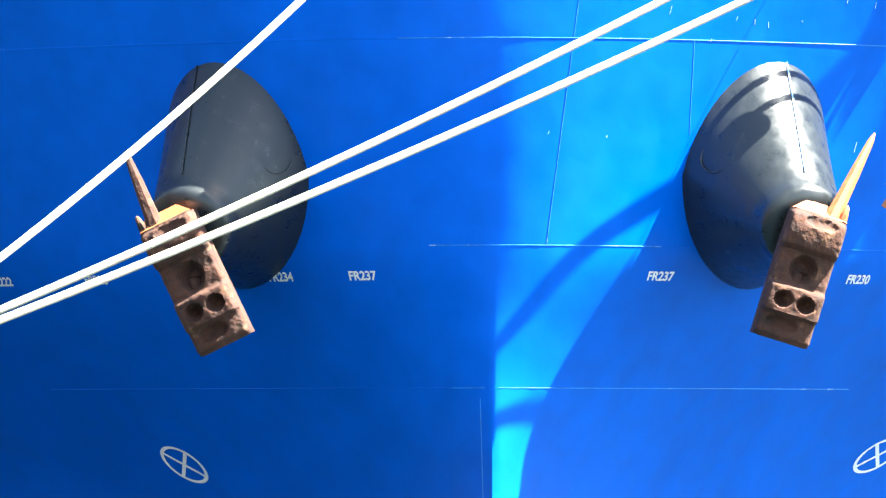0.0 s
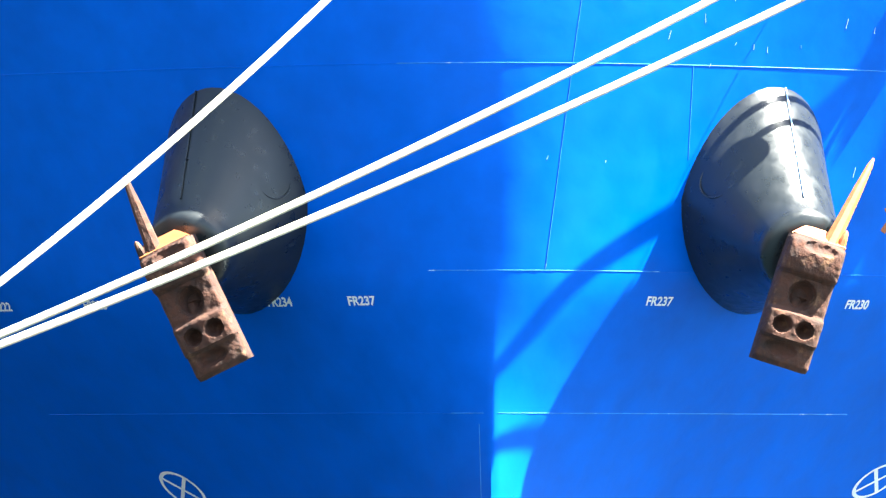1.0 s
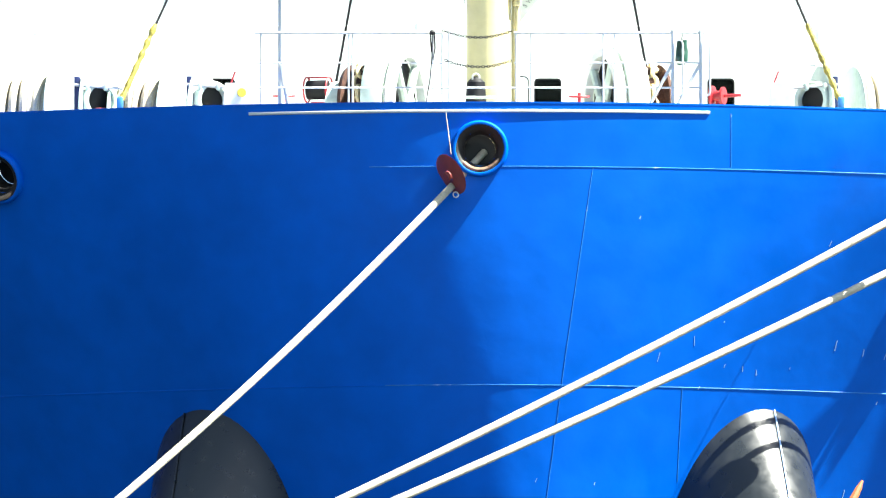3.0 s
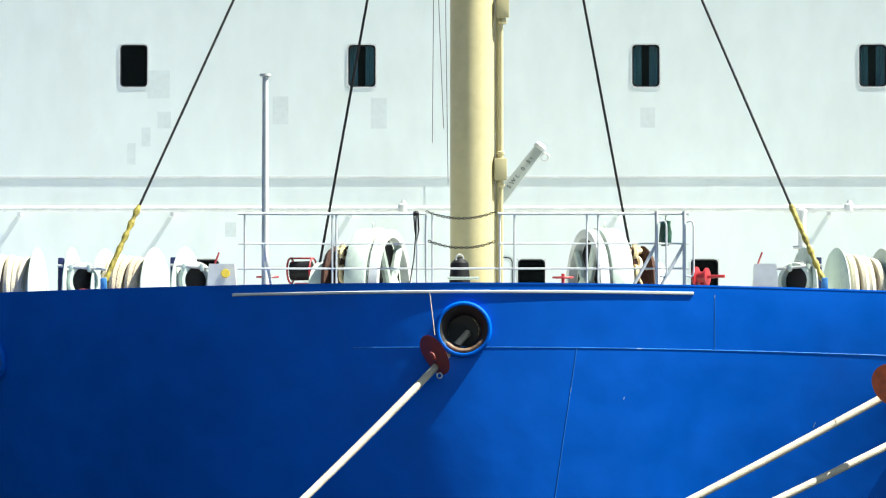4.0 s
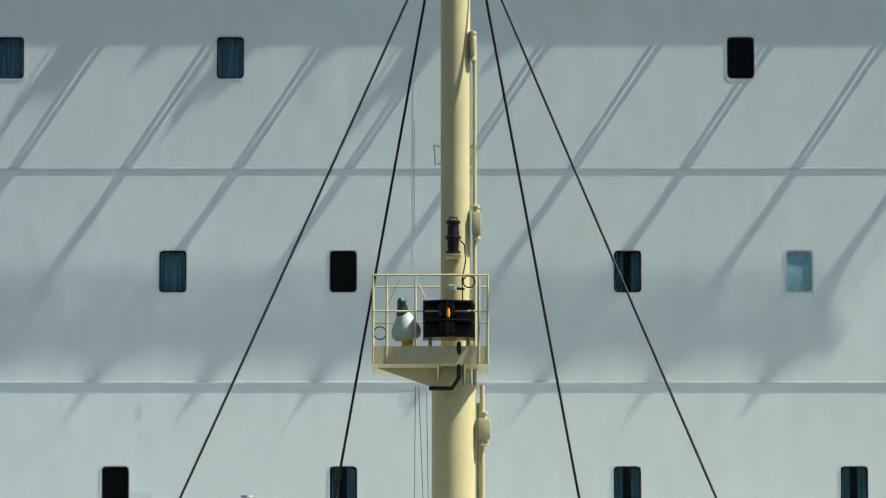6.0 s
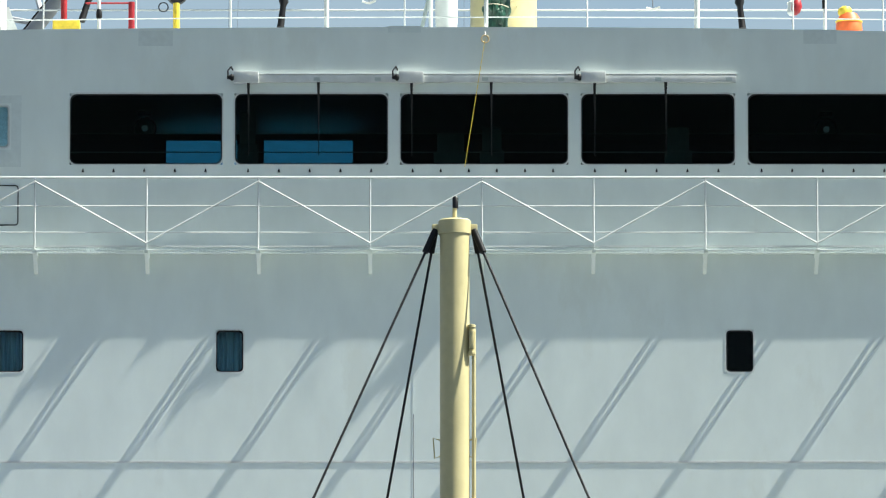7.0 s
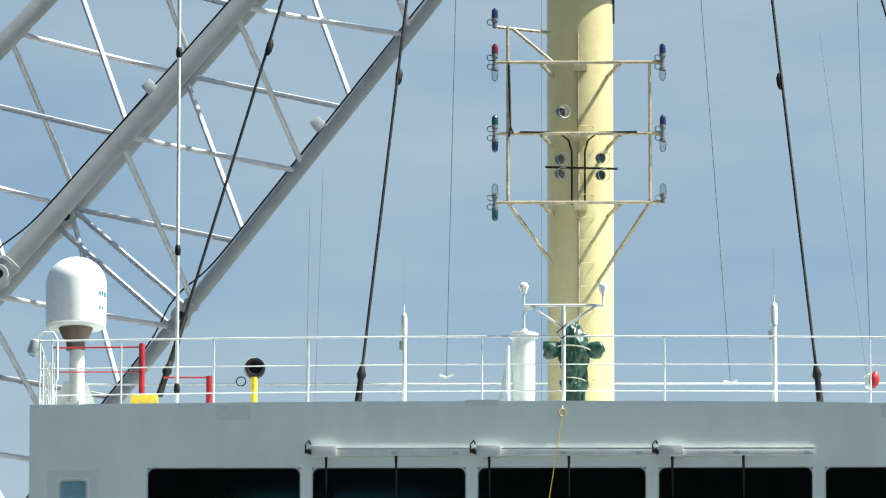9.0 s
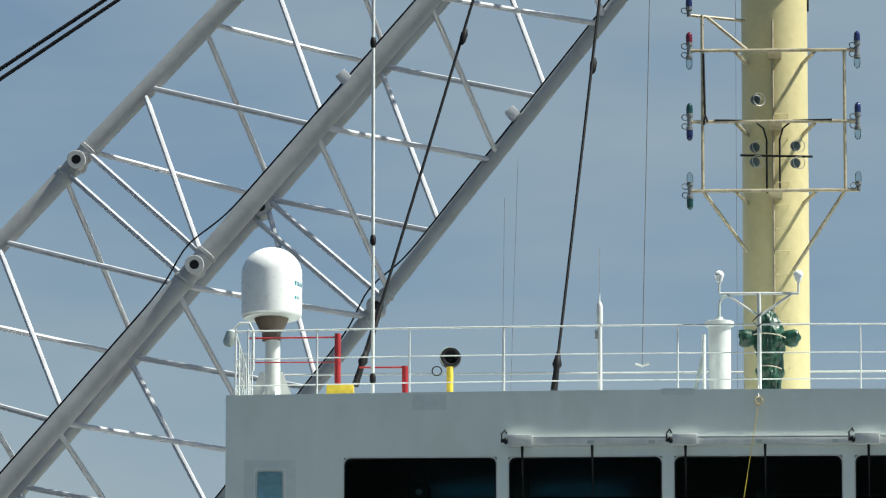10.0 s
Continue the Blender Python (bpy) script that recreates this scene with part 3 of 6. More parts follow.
for i in range(16):
    x0, x1 = LEFT + (RIGHT - LEFT) * i / 16, LEFT + (RIGHT - LEFT) * (i + 1) / 16
    h0, h1 = (ROOFZ - (0.05 if x < CX else 0.11) * ((x - CX) / (RIGHT - CX)) ** 2 for x in (x0, x1))
    vs = [bm.verts.new((x, y, h)) for y in (FY, AFT + 0.12) for x, h in ((x0, ROOFZ - 0.3), (x1, ROOFZ - 0.3), (x1, h1 + 0.03), (x0, h0 + 0.03))]
    for f in ((0, 1, 2, 3), (4, 5, 6, 7), (0, 1, 5, 4), (3, 2, 6, 7)):
        bm.faces.new([vs[q] for q in f])
bmesh.ops.remove_doubles(bm, verts=bm.verts, dist=0.001)
part("roof", bm, M_WHITE, house, "cambered wheelhouse roof edge", 20)
# unseen inner plates, near-black so the rooms look unlit
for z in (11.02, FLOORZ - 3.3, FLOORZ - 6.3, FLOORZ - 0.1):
    part("deck_plate", box(bmesh.new(), (CX, (FY + 0.13 + 24) / 2, z), (18.2, 24 - FY - 0.14, 0.08)), M_ROOMSHADE, house, smooth=None)
for x in (CX - 9.15, CX + 9.15):
    part("side_wall", box(bmesh.new(), (x, FY + 0.125 + 5, (11 + FLOORZ) / 2), (0.1, 10, FLOORZ - 11.01)), M_WHITE, house, smooth=None)
part("back_wall", box(bmesh.new(), (CX, 24.1, (11 + FLOORZ) / 2), (18.2, 0.1, FLOORZ - 11.01)), M_WHITE, house, smooth=None)
# added partition, blackened as shade behind the front windows
part("partition", box(bmesh.new(), (CX, FY + 2.2, (11.06 + FLOORZ) / 2 - 0.08), (18.1, 0.06, FLOORZ - 11.3)), M_ROOMSHADE, house, smooth=None)
# deck-edge ledges
for z, d in ((18.294, 0.012), (15.156, 0.011), (21.428, 0.008)):
    part("ledge", box(bmesh.new(), (CX, FY - d / 2 - 0.002, z), (18.4, d, 0.035), bevel=0.006), M_WHITE2, house, smooth=None)


def window(name, x, z, w, h, r, cover):
    t = thing(name, (x, FY, z - h / 2), "rounded-corner ship window with a dark room behind", "window", kind="structure")

    def put(u, v, d):
        return (x + u, FY + d, z + v)
    part("window_frame", frame_ring(bmesh.new(), rounded(w + 0.024, h + 0.024, r + 0.012), rounded(w - 0.012, h - 0.012, r), put, -0.006, 0.06), M_WHITE2, t)
    gasket = frame_ring(bmesh.new(), rounded(w - 0.012, h - 0.012, r), rounded(w - 0.05, h - 0.05, r), put, 0.02 if cover != "blind" else -0.004, 0.055)
    part("gasket", gasket, M_BLACK if cover != "blind" else M_PATCH, t)
    inn = 0.002 if cover == "blind" else 0.04
    pane = part("pane", slab(bmesh.new(), rounded(w - 0.02, h - 0.02, r), put, inn, inn + 0.008), M_CLEAR if cover else M_GLASS, t, smooth=None)
    pane.visible_shadow = False
    if cover in ("curtain", "drawn"):
        bm = bmesh.new()
        for a, b in (((-0.5, 0.5),) if cover == "drawn" else ((-0.5, -0.12), (0.1, 0.5))):
            n = 24
            vs = [[bm.verts.new((x + (a + (b - a) * i / n) * w * 1.2, FY + 0.2 + 0.025 * math.sin(i * 1.7) + 0.01 * math.sin(i * 0.9), z + k * h * 0.6)) for k in (-1, 1)] for i in range(n + 1)]
            for p, q in zip(vs, vs[1:]):
                bm.faces.new((p[0], q[0], q[1], p[1]))
        part("curtain", bm, M_CURTAIN, t, "hanging blue-grey curtain")
    elif cover == "blind":
        part("blind", box(bmesh.new(), (x, FY + 0.02, z), (w - 0.02, 0.008, h - 0.02)), M_PALEPANEL, t, "pale blue panel behind the pane", None)
    return t


wi = 1
for x, z, c in SMALL:
    window("window_%d" % wi, x, z, WW, WH, 0.06, c)
    wi += 1
# the panel in this window paints the sky on its pane
window("window_%d" % wi, SIDE[0], SIDE[1], WW, WH, 0.05, "blind")
for a, b in BIG:
    wi += 1
    window("window_%d" % wi, (a + b) / 2, (BZ0 + BZ1) / 2, b - a, BZ1 - BZ0, 0.1, "")


t = thing("deck_door", (0.5, FY, 12.9), "white weathertight door with a black gasket in the deckhouse front", "door", kind="structure")
part("leaf", slab(bmesh.new(), rounded(0.42, 1.7, 0.07), lambda u, v, d: (0.5 + u, FY + d, 13.13 + v), -0.02, -0.002), M_WHITE, t, smooth=None)
part("gasket", frame_ring(bmesh.new(), rounded(0.45, 1.73, 0.08), rounded(0.42, 1.7, 0.07), lambda u, v, d: (0.5 + u, FY + d, 13.13 + v), -0.024, -0.001), M_BLACK, t)
t = thing("sounding_post", (4.75, 10, 11), "white steel post with a short crossbar on the foredeck", "post")
part("post", tube((4.75, 10, 11), (4.75, 10, 14.3), 0.06, 14), M_WHITE2, t)
part("crossbar", tube((4.62, 10, 13.8), (4.9, 10, 13.8), 0.03, 10), M_WHITE2, t)
part("cap", lathe(bmesh.new(), (4.75, 10, 14.3), (0, 0, 1), [(0, 0.07), (0.03, 0.07), (0.05, 0.03)], 16), M_WHITE2, t)

# ---- bridge walkway ----
WY = FY - 0.58
walkway = thing("bridge_walkway", (CX, WY, FLOORZ), "white cantilevered steel walkway with an open grating floor", "walkway")
X0, X1 = CX - 8.6, CX + 8.6
part("plate_strip", box(bmesh.new(), (CX, FY - 0.065, FLOORZ + 0.01), (X1 - X0, 0.125, 0.012)), M_WHITE, walkway, smooth=None)
bm = bmesh.new()
verts, faces = [], []
nb = int((X1 - X0) / 0.058)
for i in range(nb):
    x = X0 + 0.058 * (i + 0.5)
    k = len(verts)
    for y in (WY - 0.03, FY - 0.13):
        for dx, dz in ((-0.004, 0.0), (0.004, 0.0), (0.004, 0.009), (-0.004, 0.009)):
            verts.append((x + dx, y, FLOORZ + dz))
    faces += [(k, k + 1, k + 2, k + 3), (k + 4, k + 5, k + 6, k + 7)] + [(k + j, k + (j + 1) % 4, k + 4 + (j + 1) % 4, k + 4 + j) for j in range(4)]
me = bpy.data.meshes.new("grating")
me.from_pydata(verts, [], faces)
me.materials.append(M_WHITE)
gr = new("grating", me)
gr.parent, gr.matrix_parent_inverse = walkway, place_of(walkway).inverted()
tagged(gr, "open steel grating bars", kind="stuff")
part("edge_plate", box(bmesh.new(), (CX, WY + 0.03, FLOORZ + 0.019), (X1 - X0, 0.04, 0.01)), M_WHITE, walkway, smooth=None)
part("edge_beam", box(bmesh.new(), (CX, WY, FLOORZ + 0.028), (X1 - X0, 0.012, 0.02)), M_WHITE2, walkway, smooth=None)
PX = -1.061
STEP = 1.624
posts = [PX + STEP * i for i in range(-5, 7)]
RZ = [25.518, 25.101, 24.710]
for i, x in enumerate(posts):
    part("post", tube((x, WY, FLOORZ - 0.02), (x, WY, RZ[0]), 0.014), M_WHITE2, walkway)
    bm = box(bmesh.new(), (x, (WY + FY) / 2, FLOORZ - 0.035), (0.06, FY - WY, 0.035))
    tip_, root = Vector((x, WY + 0.02, FLOORZ - 0.055)), Vector((x, FY - 0.01, FLOORZ - 0.28))
    mid_ = (tip_ + root) / 2
    box(bm, mid_, (0.055, (tip_ - root).length, 0.03), Matrix.Rotation(math.atan2(tip_.z - root.z, tip_.y - root.y) - math.pi, 4, "X"))
    box(bm, (x, FY - 0.008, FLOORZ - 0.17), (0.07, 0.014, 0.3))
    part("bracket", bm, M_WHITE, walkway, smooth=None)
    # unseen flat plate, added and shaped to cast scalloped shadow on the wall
    bm = bmesh.new()
    half = [(0.04, 0.46), (0.09, 0.31), (0.2, 0.2), (0.42, 0.115), (0.74, 0.085), (0.74, 0.015), (0.4, -0.005), (0.2, -0.04), (0.08, -0.1), (0.0, -0.2)]
    knee = half + [(-u, v) for u, v in reversed(half[:-1])]
    loft(bm, [[(x + u, WY + v * 0.44, FLOORZ + h) for u, v in knee] for h in (-0.034, -0.022)])
    part("knee_plate", bm, M_WHITE, walkway, smooth=None)
    if i + 1 < len(posts):
        lo, hi = FLOORZ + 0.07, RZ[0] - 0.06
        up = (i % 2 == 1)
        part("brace", tube((x, WY - 0.02, lo if up else hi), (posts[i + 1], WY - 0.02, hi if up else lo), 0.013), M_WHITE2, walkway)
for z, r in zip(RZ, (0.018, 0.010, 0.010)):
    part("rail", tube((X0, WY, z), (X1, WY, z), r), M_WHITE2, walkway)

# ---- pipe along the deckhouse front ----
PZ, PY = 14.675, 13.78
pl = thing("fire_main", (CX, PY, PZ), "white painted pipe on brackets along the deckhouse front", "pipe")
part("pipe", tube((-8, PY, PZ), (9, PY, PZ), 0.045, 12), M_WHITE2, pl)
for x in (-6.4, -4.19, -1.612, 2.238, 5.285):
    part("bracket", box(bmesh.new(), (x, (PY + FY) / 2, PZ - 0.07), (0.05, FY - PY - 0.01, 0.05)), M_WHITE2, pl)
for x in (-0.855, 5.575):
    part("valve", lathe(bmesh.new(), (x, PY, PZ - 0.06), (0, 0, 1), [(0, 0.05), (0.02, 0.07), (0.12, 0.07), (0.14, 0.04), (0.18, 0.03)], 12), M_WHITE2, pl)
part("flange", tube((4.639, PY, PZ), (5.087, PY, PZ), 0.062, 12), M_WHITE2, pl)

# ---- foremast ----
MY = 6.0
MX, MR = 0.137, 0.304
MX2, MR2 = 0.157, 0.202
PLZ, MTOP = 17.619, 23.637
mast = thing("foremast", (MX, MY, 11), "cream painted tubular foremast with lamp platform", "mast")
part("lower_tube", lathe(bmesh.new(), (MX, MY, 0), (0, 0, 1), [(11.0, MR), (PLZ - 0.35, MR), (PLZ - 0.3, MR * 0.98)], 32), M_CREAM, mast)
part("upper_tube", lathe(bmesh.new(), (MX2, MY, 0), (0, 0, 1), [(PLZ - 0.32, MR2 * 1.1), (PLZ + 0.2, MR2), (MTOP - 0.2, MR2)], 32), M_CREAM, mast)
part("cap", lathe(bmesh.new(), (MX2, MY, 0), (0, 0, 1), [(MTOP - 0.21, MR2 + 0.01), (MTOP - 0.2, MR2 + 0.02), (MTOP - 0.02, MR2 + 0.02), (MTOP, MR2), (MTOP + 0.01, 0.03), (MTOP + 0.16, 0.03)], 32), M_CREAM, mast)
part("top_light", lathe(bmesh.new(), (MX2 + 0.01, MY, 0), (0, 0, 1), [(MTOP + 0.16, 0.04), (MTOP + 0.3, 0.042), (MTOP + 0.33, 0.02)], 14), M_LAMPBLACK, mast, "small black masthead light")
for s in (-1, 1):
    part("stay_lug", box(bmesh.new(), (MX2 + s * (MR2 + 0.05), MY, MTOP - 0.12), (0.12, 0.05, 0.12), bevel=0.015), M_CREAM, mast)

# ---- stays ----
for top_px, low, yl in (((-0.09), (-4.72, 3, 12.756), 3.0), ((-0.05), (-2.019, 8.5, 13.182), 8.5), ((0.08), (2.4, 8.5, 13.182), 8.5), ((0.1), (4.763, 3, 12.755), 3.0)):
    s = -1 if top_px < 0 else 1
    p, q = Vector((MX2 + s * (MR2 + 0.06), MY, MTOP - 0.14)), Vector(low)
    t = thing("mast_stay", q, "black greased wire stay from the masthead to the deck", "stay", "mast stays")
    part("wire", pipe(bmesh.new(), sag(p, q, 0.02), 0.018, 8), M_BLACK, t)
    part("socket", tube(p, p.lerp(q, 0.03), 0.045, 10), M_BLACK, t)
    if yl < 5:
        a = [q.lerp(p, f) for f in np.linspace(0.004, 0.099, 22)]
        part("wrapping", pipe(bmesh.new(), a, [0.036 + 0.007 * math.sin(i * 1.7) + 0.006 * math.sin(i * 4.3 + q.x) for i in range(22)], 10), M_GREASE, t, "lumpy yellow grease tape")
        part("shackle", box(bmesh.new(), q, (0.085, 0.09, 0.16), bevel=0.025), M_BLUEBOX, t, "blue painted deck shackle")

# ---- crane boom ----
boom = thing("crane_boom", (-24, 39, 0), "grey tubular lattice crane boom rising behind the wheelhouse", "crane boom")
# each chord: a point on it, and its run for one metre of height
CHORDS = {"a": ((-8.591, 39, 39.777), 0.923, 0.172), "b": ((-4.947, 36, 39.03), 0.859, 0.18), "c": ((-1.683, 39, 39.723), 0.777, 0.13), "d": ((-4.925, 42, 40.467), 0.846, 0.145)}


def on_boom(chord, z):
    (x, y, h), run, _ = CHORDS[chord]
    return Vector((x + (z - h) * run, y, z))


for ch in "abcd":
    part("chord", tube(on_boom(ch, 55), on_boom(ch, 2), CHORDS[ch][2], 16), M_GREY, boom)
# heights of the panel points; the panel with the pinned joint is longer
NEAR = {"a": [40.547, 38.189, 35.406, 33.045], "b": [39.09, 36.783, 33.982, 31.575], "c": [39.282, 36.819, 33.996, 31.533]}
FAR = {"a": [39.346, 37.045, 34.117], "d": [39.234, 36.788, 33.901], "c": [37.952, 35.527, 32.722]}
for rows_, count in ((NEAR, 5), (FAR, 5)):
    for hs in rows_.values():
        for _ in range(count):
            hs.insert(0, hs[0] + 2.36)
            hs.append(hs[-1] - 2.36)
for rows_, pairs in ((NEAR, ("ab", "bc")), (FAR, ("ad", "dc"))):
    for p, q in pairs:
        for k in range(len(rows_[p]) - 1):
            zp, zq, zn = rows_[p][k], rows_[q][k], rows_[q][k + 1]
            long_panel = rows_[p][k] - rows_[p][k + 1] > 2.6
            part("lacing", tube(on_boom(p, zp), on_boom(q, zq), 0.05, 8), M_LACE, boom)
            drop = 0.46 if rows_ is FAR and p == "a" and long_panel else 0.08
            part("lacing", tube(on_boom(p, zp - drop), on_boom(q, zn + (0.46 if rows_ is NEAR and long_panel else 0.1)), 0.05, 8), M_LACE, boom)
for ch, z in (("b", 37.49), ("c", 37.5)):
    o = on_boom(ch, z)
    part("lug", box(bmesh.new(), o + Vector((-0.17, -0.05, 0.15)), (0.2, 0.16, 0.22), pose(0, 0, 0, 0, -42, 0), bevel=0.02), M_LACE, boom, "small welded lug plate")
# pinned joints with their bracing struts and black hoses
JOINTS = {"a": 36.831, "b": 34.29, "c": 34.168, "d": 36.601}
for ch, z in JOINTS.items():
    o = on_boom(ch, z)
    run, rad = CHORDS[ch][1], CHORDS[ch][2]
    way = Vector((run, 0, 1)).normalized()
    hub = part("joint_hub", lathe(bmesh.new(), o + Vector((0, -rad - 0.1, 0)), (0, 1, 0), [(0, 0.085), (0, 0.16), (0.02, 0.17), (2 * rad + 0.18, 0.17), (2 * rad + 0.2, 0.16), (2 * rad + 0.2, 0.085), (0, 0.085)], 24, False), M_GREY, boom, "open-bored pinned joint hub")
    # black plug fills the hub's bore to give its shade by colour
    part("pin", lathe(bmesh.new(), o + Vector((0, -rad - 0.07, 0)), (0, 1, 0), [(0, 0.084), (2 * rad + 0.1, 0.084)], 20), M_LAMPBLACK, hub, "black plug standing in for shade in the bore")
    for e in (-0.3, 0.3):
        part("joint_collar", lathe(bmesh.new(), o + way * (e - 0.04), way, [(0, rad + 0.005), (0.01, rad + 0.02), (0.07, rad + 0.02), (0.08, rad + 0.005)], 20), M_GREY, boom)
for p, q, ends in (("a", "b", (0.19, 0.19)), ("d", "c", (0.16, 0.17))):
    for e in (1, -1):
        part("joint_strut", tube(on_boom(p, JOINTS[p] + e * ends[0]), on_boom(q, JOINTS[q] + e * ends[1]), 0.052, 8), M_LACE, boom)
for ch in "bc":
    rad = CHORDS[ch][2]
    side_ = Vector((-1, -0.25, CHORDS[ch][1])).normalized()
    hose = []
    for z in np.arange(48, 20, -0.15):
        slack = 0.16 * math.exp(-((z - JOINTS[ch] - 0.15) / 0.45) ** 2)
        hose.append(on_boom(ch, z) + side_ * (rad + 0.012 + slack))
    part("hose", pipe(bmesh.new(), hose, 0.016, 6), M_BLACK, boom, "black hydraulic hose along the chord")

# ---- main mast ----
BX, BY, BR = 0.928, 20.0, 0.511
big = thing("signal_mast", (BX, BY, ROOFZ), "broad cream painted signal mast with light brackets", "mast")
part("tube", lathe(bmesh.new(), (BX, BY, 0), (0, 0, 1), [(ROOFZ - 0.3, BR), (ROOFZ + 12, BR)], 40), M_CREAM, big)

part("flange", lathe(bmesh.new(), (BX, BY, 35.5), (0, 0, 1), [(0, BR + 0.07), (0.03, BR + 0.08), (0.06, BR + 0.07)], 32), M_CREAM, big)
part("down_pipe", tube((BX + BR + 0.005, BY - 0.05, 34.95), (BX + BR + 0.005, BY - 0.05, 35.66), 0.022, 8), M_BLACK, big, "short black pipe")
part("top_platform", lathe(bmesh.new(), (BX, BY, 35.66), (0, 0, 1), [(0, 0.76), (0.01, 0.8), (0.1, 0.8), (0.11, 0.76)], 36), M_CREAM, big)

# ---- mooring ropes ----
def rope(p, by, zend, drop, r, label):
    """A hanging rope from p that passes through the point by and ends at the height zend."""
    p, by = Vector(p), Vector(by)
    f = 0.6
    for _ in range(6):
        up = by + Vector((0, 0, 4 * drop * f * (1 - f)))
        q = p + (up - p) * ((zend - p.z) / (up.z - p.z))
        f = (by.y - p.y) / (q.y - p.y)
    return solo("mooring_rope", pipe(bmesh.new(), sag(p, q, drop, 48), r, 10), M_ROPE, label, "rope", "mooring ropes")


c0 = Vector((CHOCKS[0][0] + 0.06, 0.3, CHOCKS[0][1] - 0.02))
rope(c0, (-5.93, -6, 5.979), 2.4, 0.75, 0.048, "pale mooring rope running from the bow chock to the quay")
for e, w in (((7.0, bow(7.0, 12.0) - 0.16, 12.05), (-5.976, -5.2, 5.361)), ((8.2, bow(8.2, 11.9) - 0.16, 11.95), (-5.929, -6, 5.229))):
    rope(e, w, 2.4, 0.55, 0.05, "white mooring rope stretched across the bow")

# ---- rat guards on the ropes ----
def rat_guard(c, axis, r, m, label, line_top):
    t = thing("rat_guard", c, label, "rat guard", "rat guards")
    part("disc", lathe(bmesh.new(), c, axis, [(-0.006, r), (0.03, r * 0.25), (0.038, r * 0.25), (0.006, r)], 28, False), m, t)
    part("collar", lathe(bmesh.new(), c, axis, [(-0.05, 0.06), (0.09, 0.06)], 14), m, t)
    low = Vector(c) + Vector((0.06, -0.03, -r * 0.95))
    part("hook", ring(bmesh.new(), low, (0.3, -1, 0.1), 0.035, 0.009, 14, 6), M_STEEL, t, "small steel snap hook")
    part("lanyard", tube(Vector(c) + Vector((0, 0, r * 0.9)), line_top, 0.007, 6), M_ROPE, t, "thin white lanyard")


rat_guard((-0.354, -0.2, 11.596), (-0.78, -0.48, -0.5), 0.28, M_RATRED, "faded red rat guard disc on the mooring rope", (-0.42, -0.08, 12.401))
rat_guard((5.535, 0.6, 11.258), (-0.5, -0.8, -0.5), 0.3, M_RATORANGE, "orange rat guard disc on the mooring rope", (5.561, 1, 12.541))

# ---- bow railing ----
RY = 1.0
rail = thing("bow_railing", (0, RY, 12.4), "white tubular steel railing along the bow", "railing")
RZS = [13.509, 13.121, 12.798]
xl, xg0, xg1, xr = -2.902, -0.468, 0.453, 2.924
for x in (-2.815, -1.682, -1.63, -0.585, -0.468, -0.388, 0.482, 0.672, 1.608, 1.754):
    part("post", tube((x, RY, 11.4), (x, RY, RZS[0]), 0.013), M_WHITE2, rail)
for z, r in zip(RZS, (0.018, 0.012, 0.013)):
    for a, b in ((xl, xg0), (xg1, xr)) if z != RZS[2] else ((xl, xr),):
        part("rail", tube((a, RY, z), (b, RY, z), r), M_WHITE2, rail)
for x in (2.507, 2.865):
    part("stanchion", tube((x, RY - 0.02, 11.4), (x, RY - 0.02, RZS[0] + 0.03), 0.024, 10), M_WHITE2, rail)
    part("stay", tube((x - 0.01, RY, 13.099), (x - 0.3, RY - 0.03, 12.571), 0.022), M_WHITE2, rail)
for x in (-2.581,):
    part("stay", tube((x, RY, RZS[1]), (-2.413, RY + 0.2, 12.3), 0.02), M_WHITE2, rail)
for x in (2.573, 2.924):
    pts = [(x - 0.03, RY - 0.05, 13.395), (x + 0.02, RY - 0.05, 13.415), (x + 0.05, RY - 0.05, 13.395), (x + 0.062, RY - 0.05, 13.35), (x + 0.062, RY - 0.05, 12.75), (x + 0.05, RY - 0.05, 12.705), (x + 0.02, RY - 0.05, 12.685), (x - 0.03, RY - 0.05, 12.705)]
    part("grab_loop", pipe(bmesh.new(), pts, 0.013), M_WHITE2, rail)


def chain(pts, link, wire, name, material, label, category):
    """Interlocked oval links along a line, in one mesh."""
    bm = bmesh.new()
    pts = [Vector(p) for p in pts]
    lens = [0]
    for a, b in zip(pts, pts[1:]):
        lens.append(lens[-1] + (b - a).length)
    n = int(lens[-1] / link)
    for i in range(n):
        s = (i + 0.5) * link
        k = max(j for j in range(len(pts) - 1) if lens[j] <= s)
        p = pts[k].lerp(pts[k + 1], (s - lens[k]) / (lens[k + 1] - lens[k]))
        d, a, b = frame_of(pts[k + 1] - pts[k])
        side = a if i % 2 else b
        pipe(bm, [p + d * link * 0.68 * math.cos(q) + side * link * 0.42 * math.sin(q) for q in np.linspace(0, 2 * math.pi, 13)], wire, 5, False)
    return solo(name, bm, material, label, category)


for a, b, dz in (((-0.468, 1, 13.539), (0.438, 1, 13.538), 0.09), ((-0.439, 1, 13.157), (0.438, 1, 13.157), 0.09)):
    chain(sag(a, b, dz, 10), 0.035, 0.006, "gate_chain", M_BLACK, "dark sagging safety chain across the rail gap", "chain")
t = thing("hanging_rope", (-0.6, 0.95, 12.6), "thin dark rope hung in a bight from the rail", "rope")
part("bight", pipe(bmesh.new(), [(-0.63, 0.95, 13.53), (-0.615, 0.93, 13.3), (-0.59, 0.93, 13.14), (-0.565, 0.94, 13.3), (-0.575, 0.95, 13.53)], 0.011, 6), M_BLACK, t)
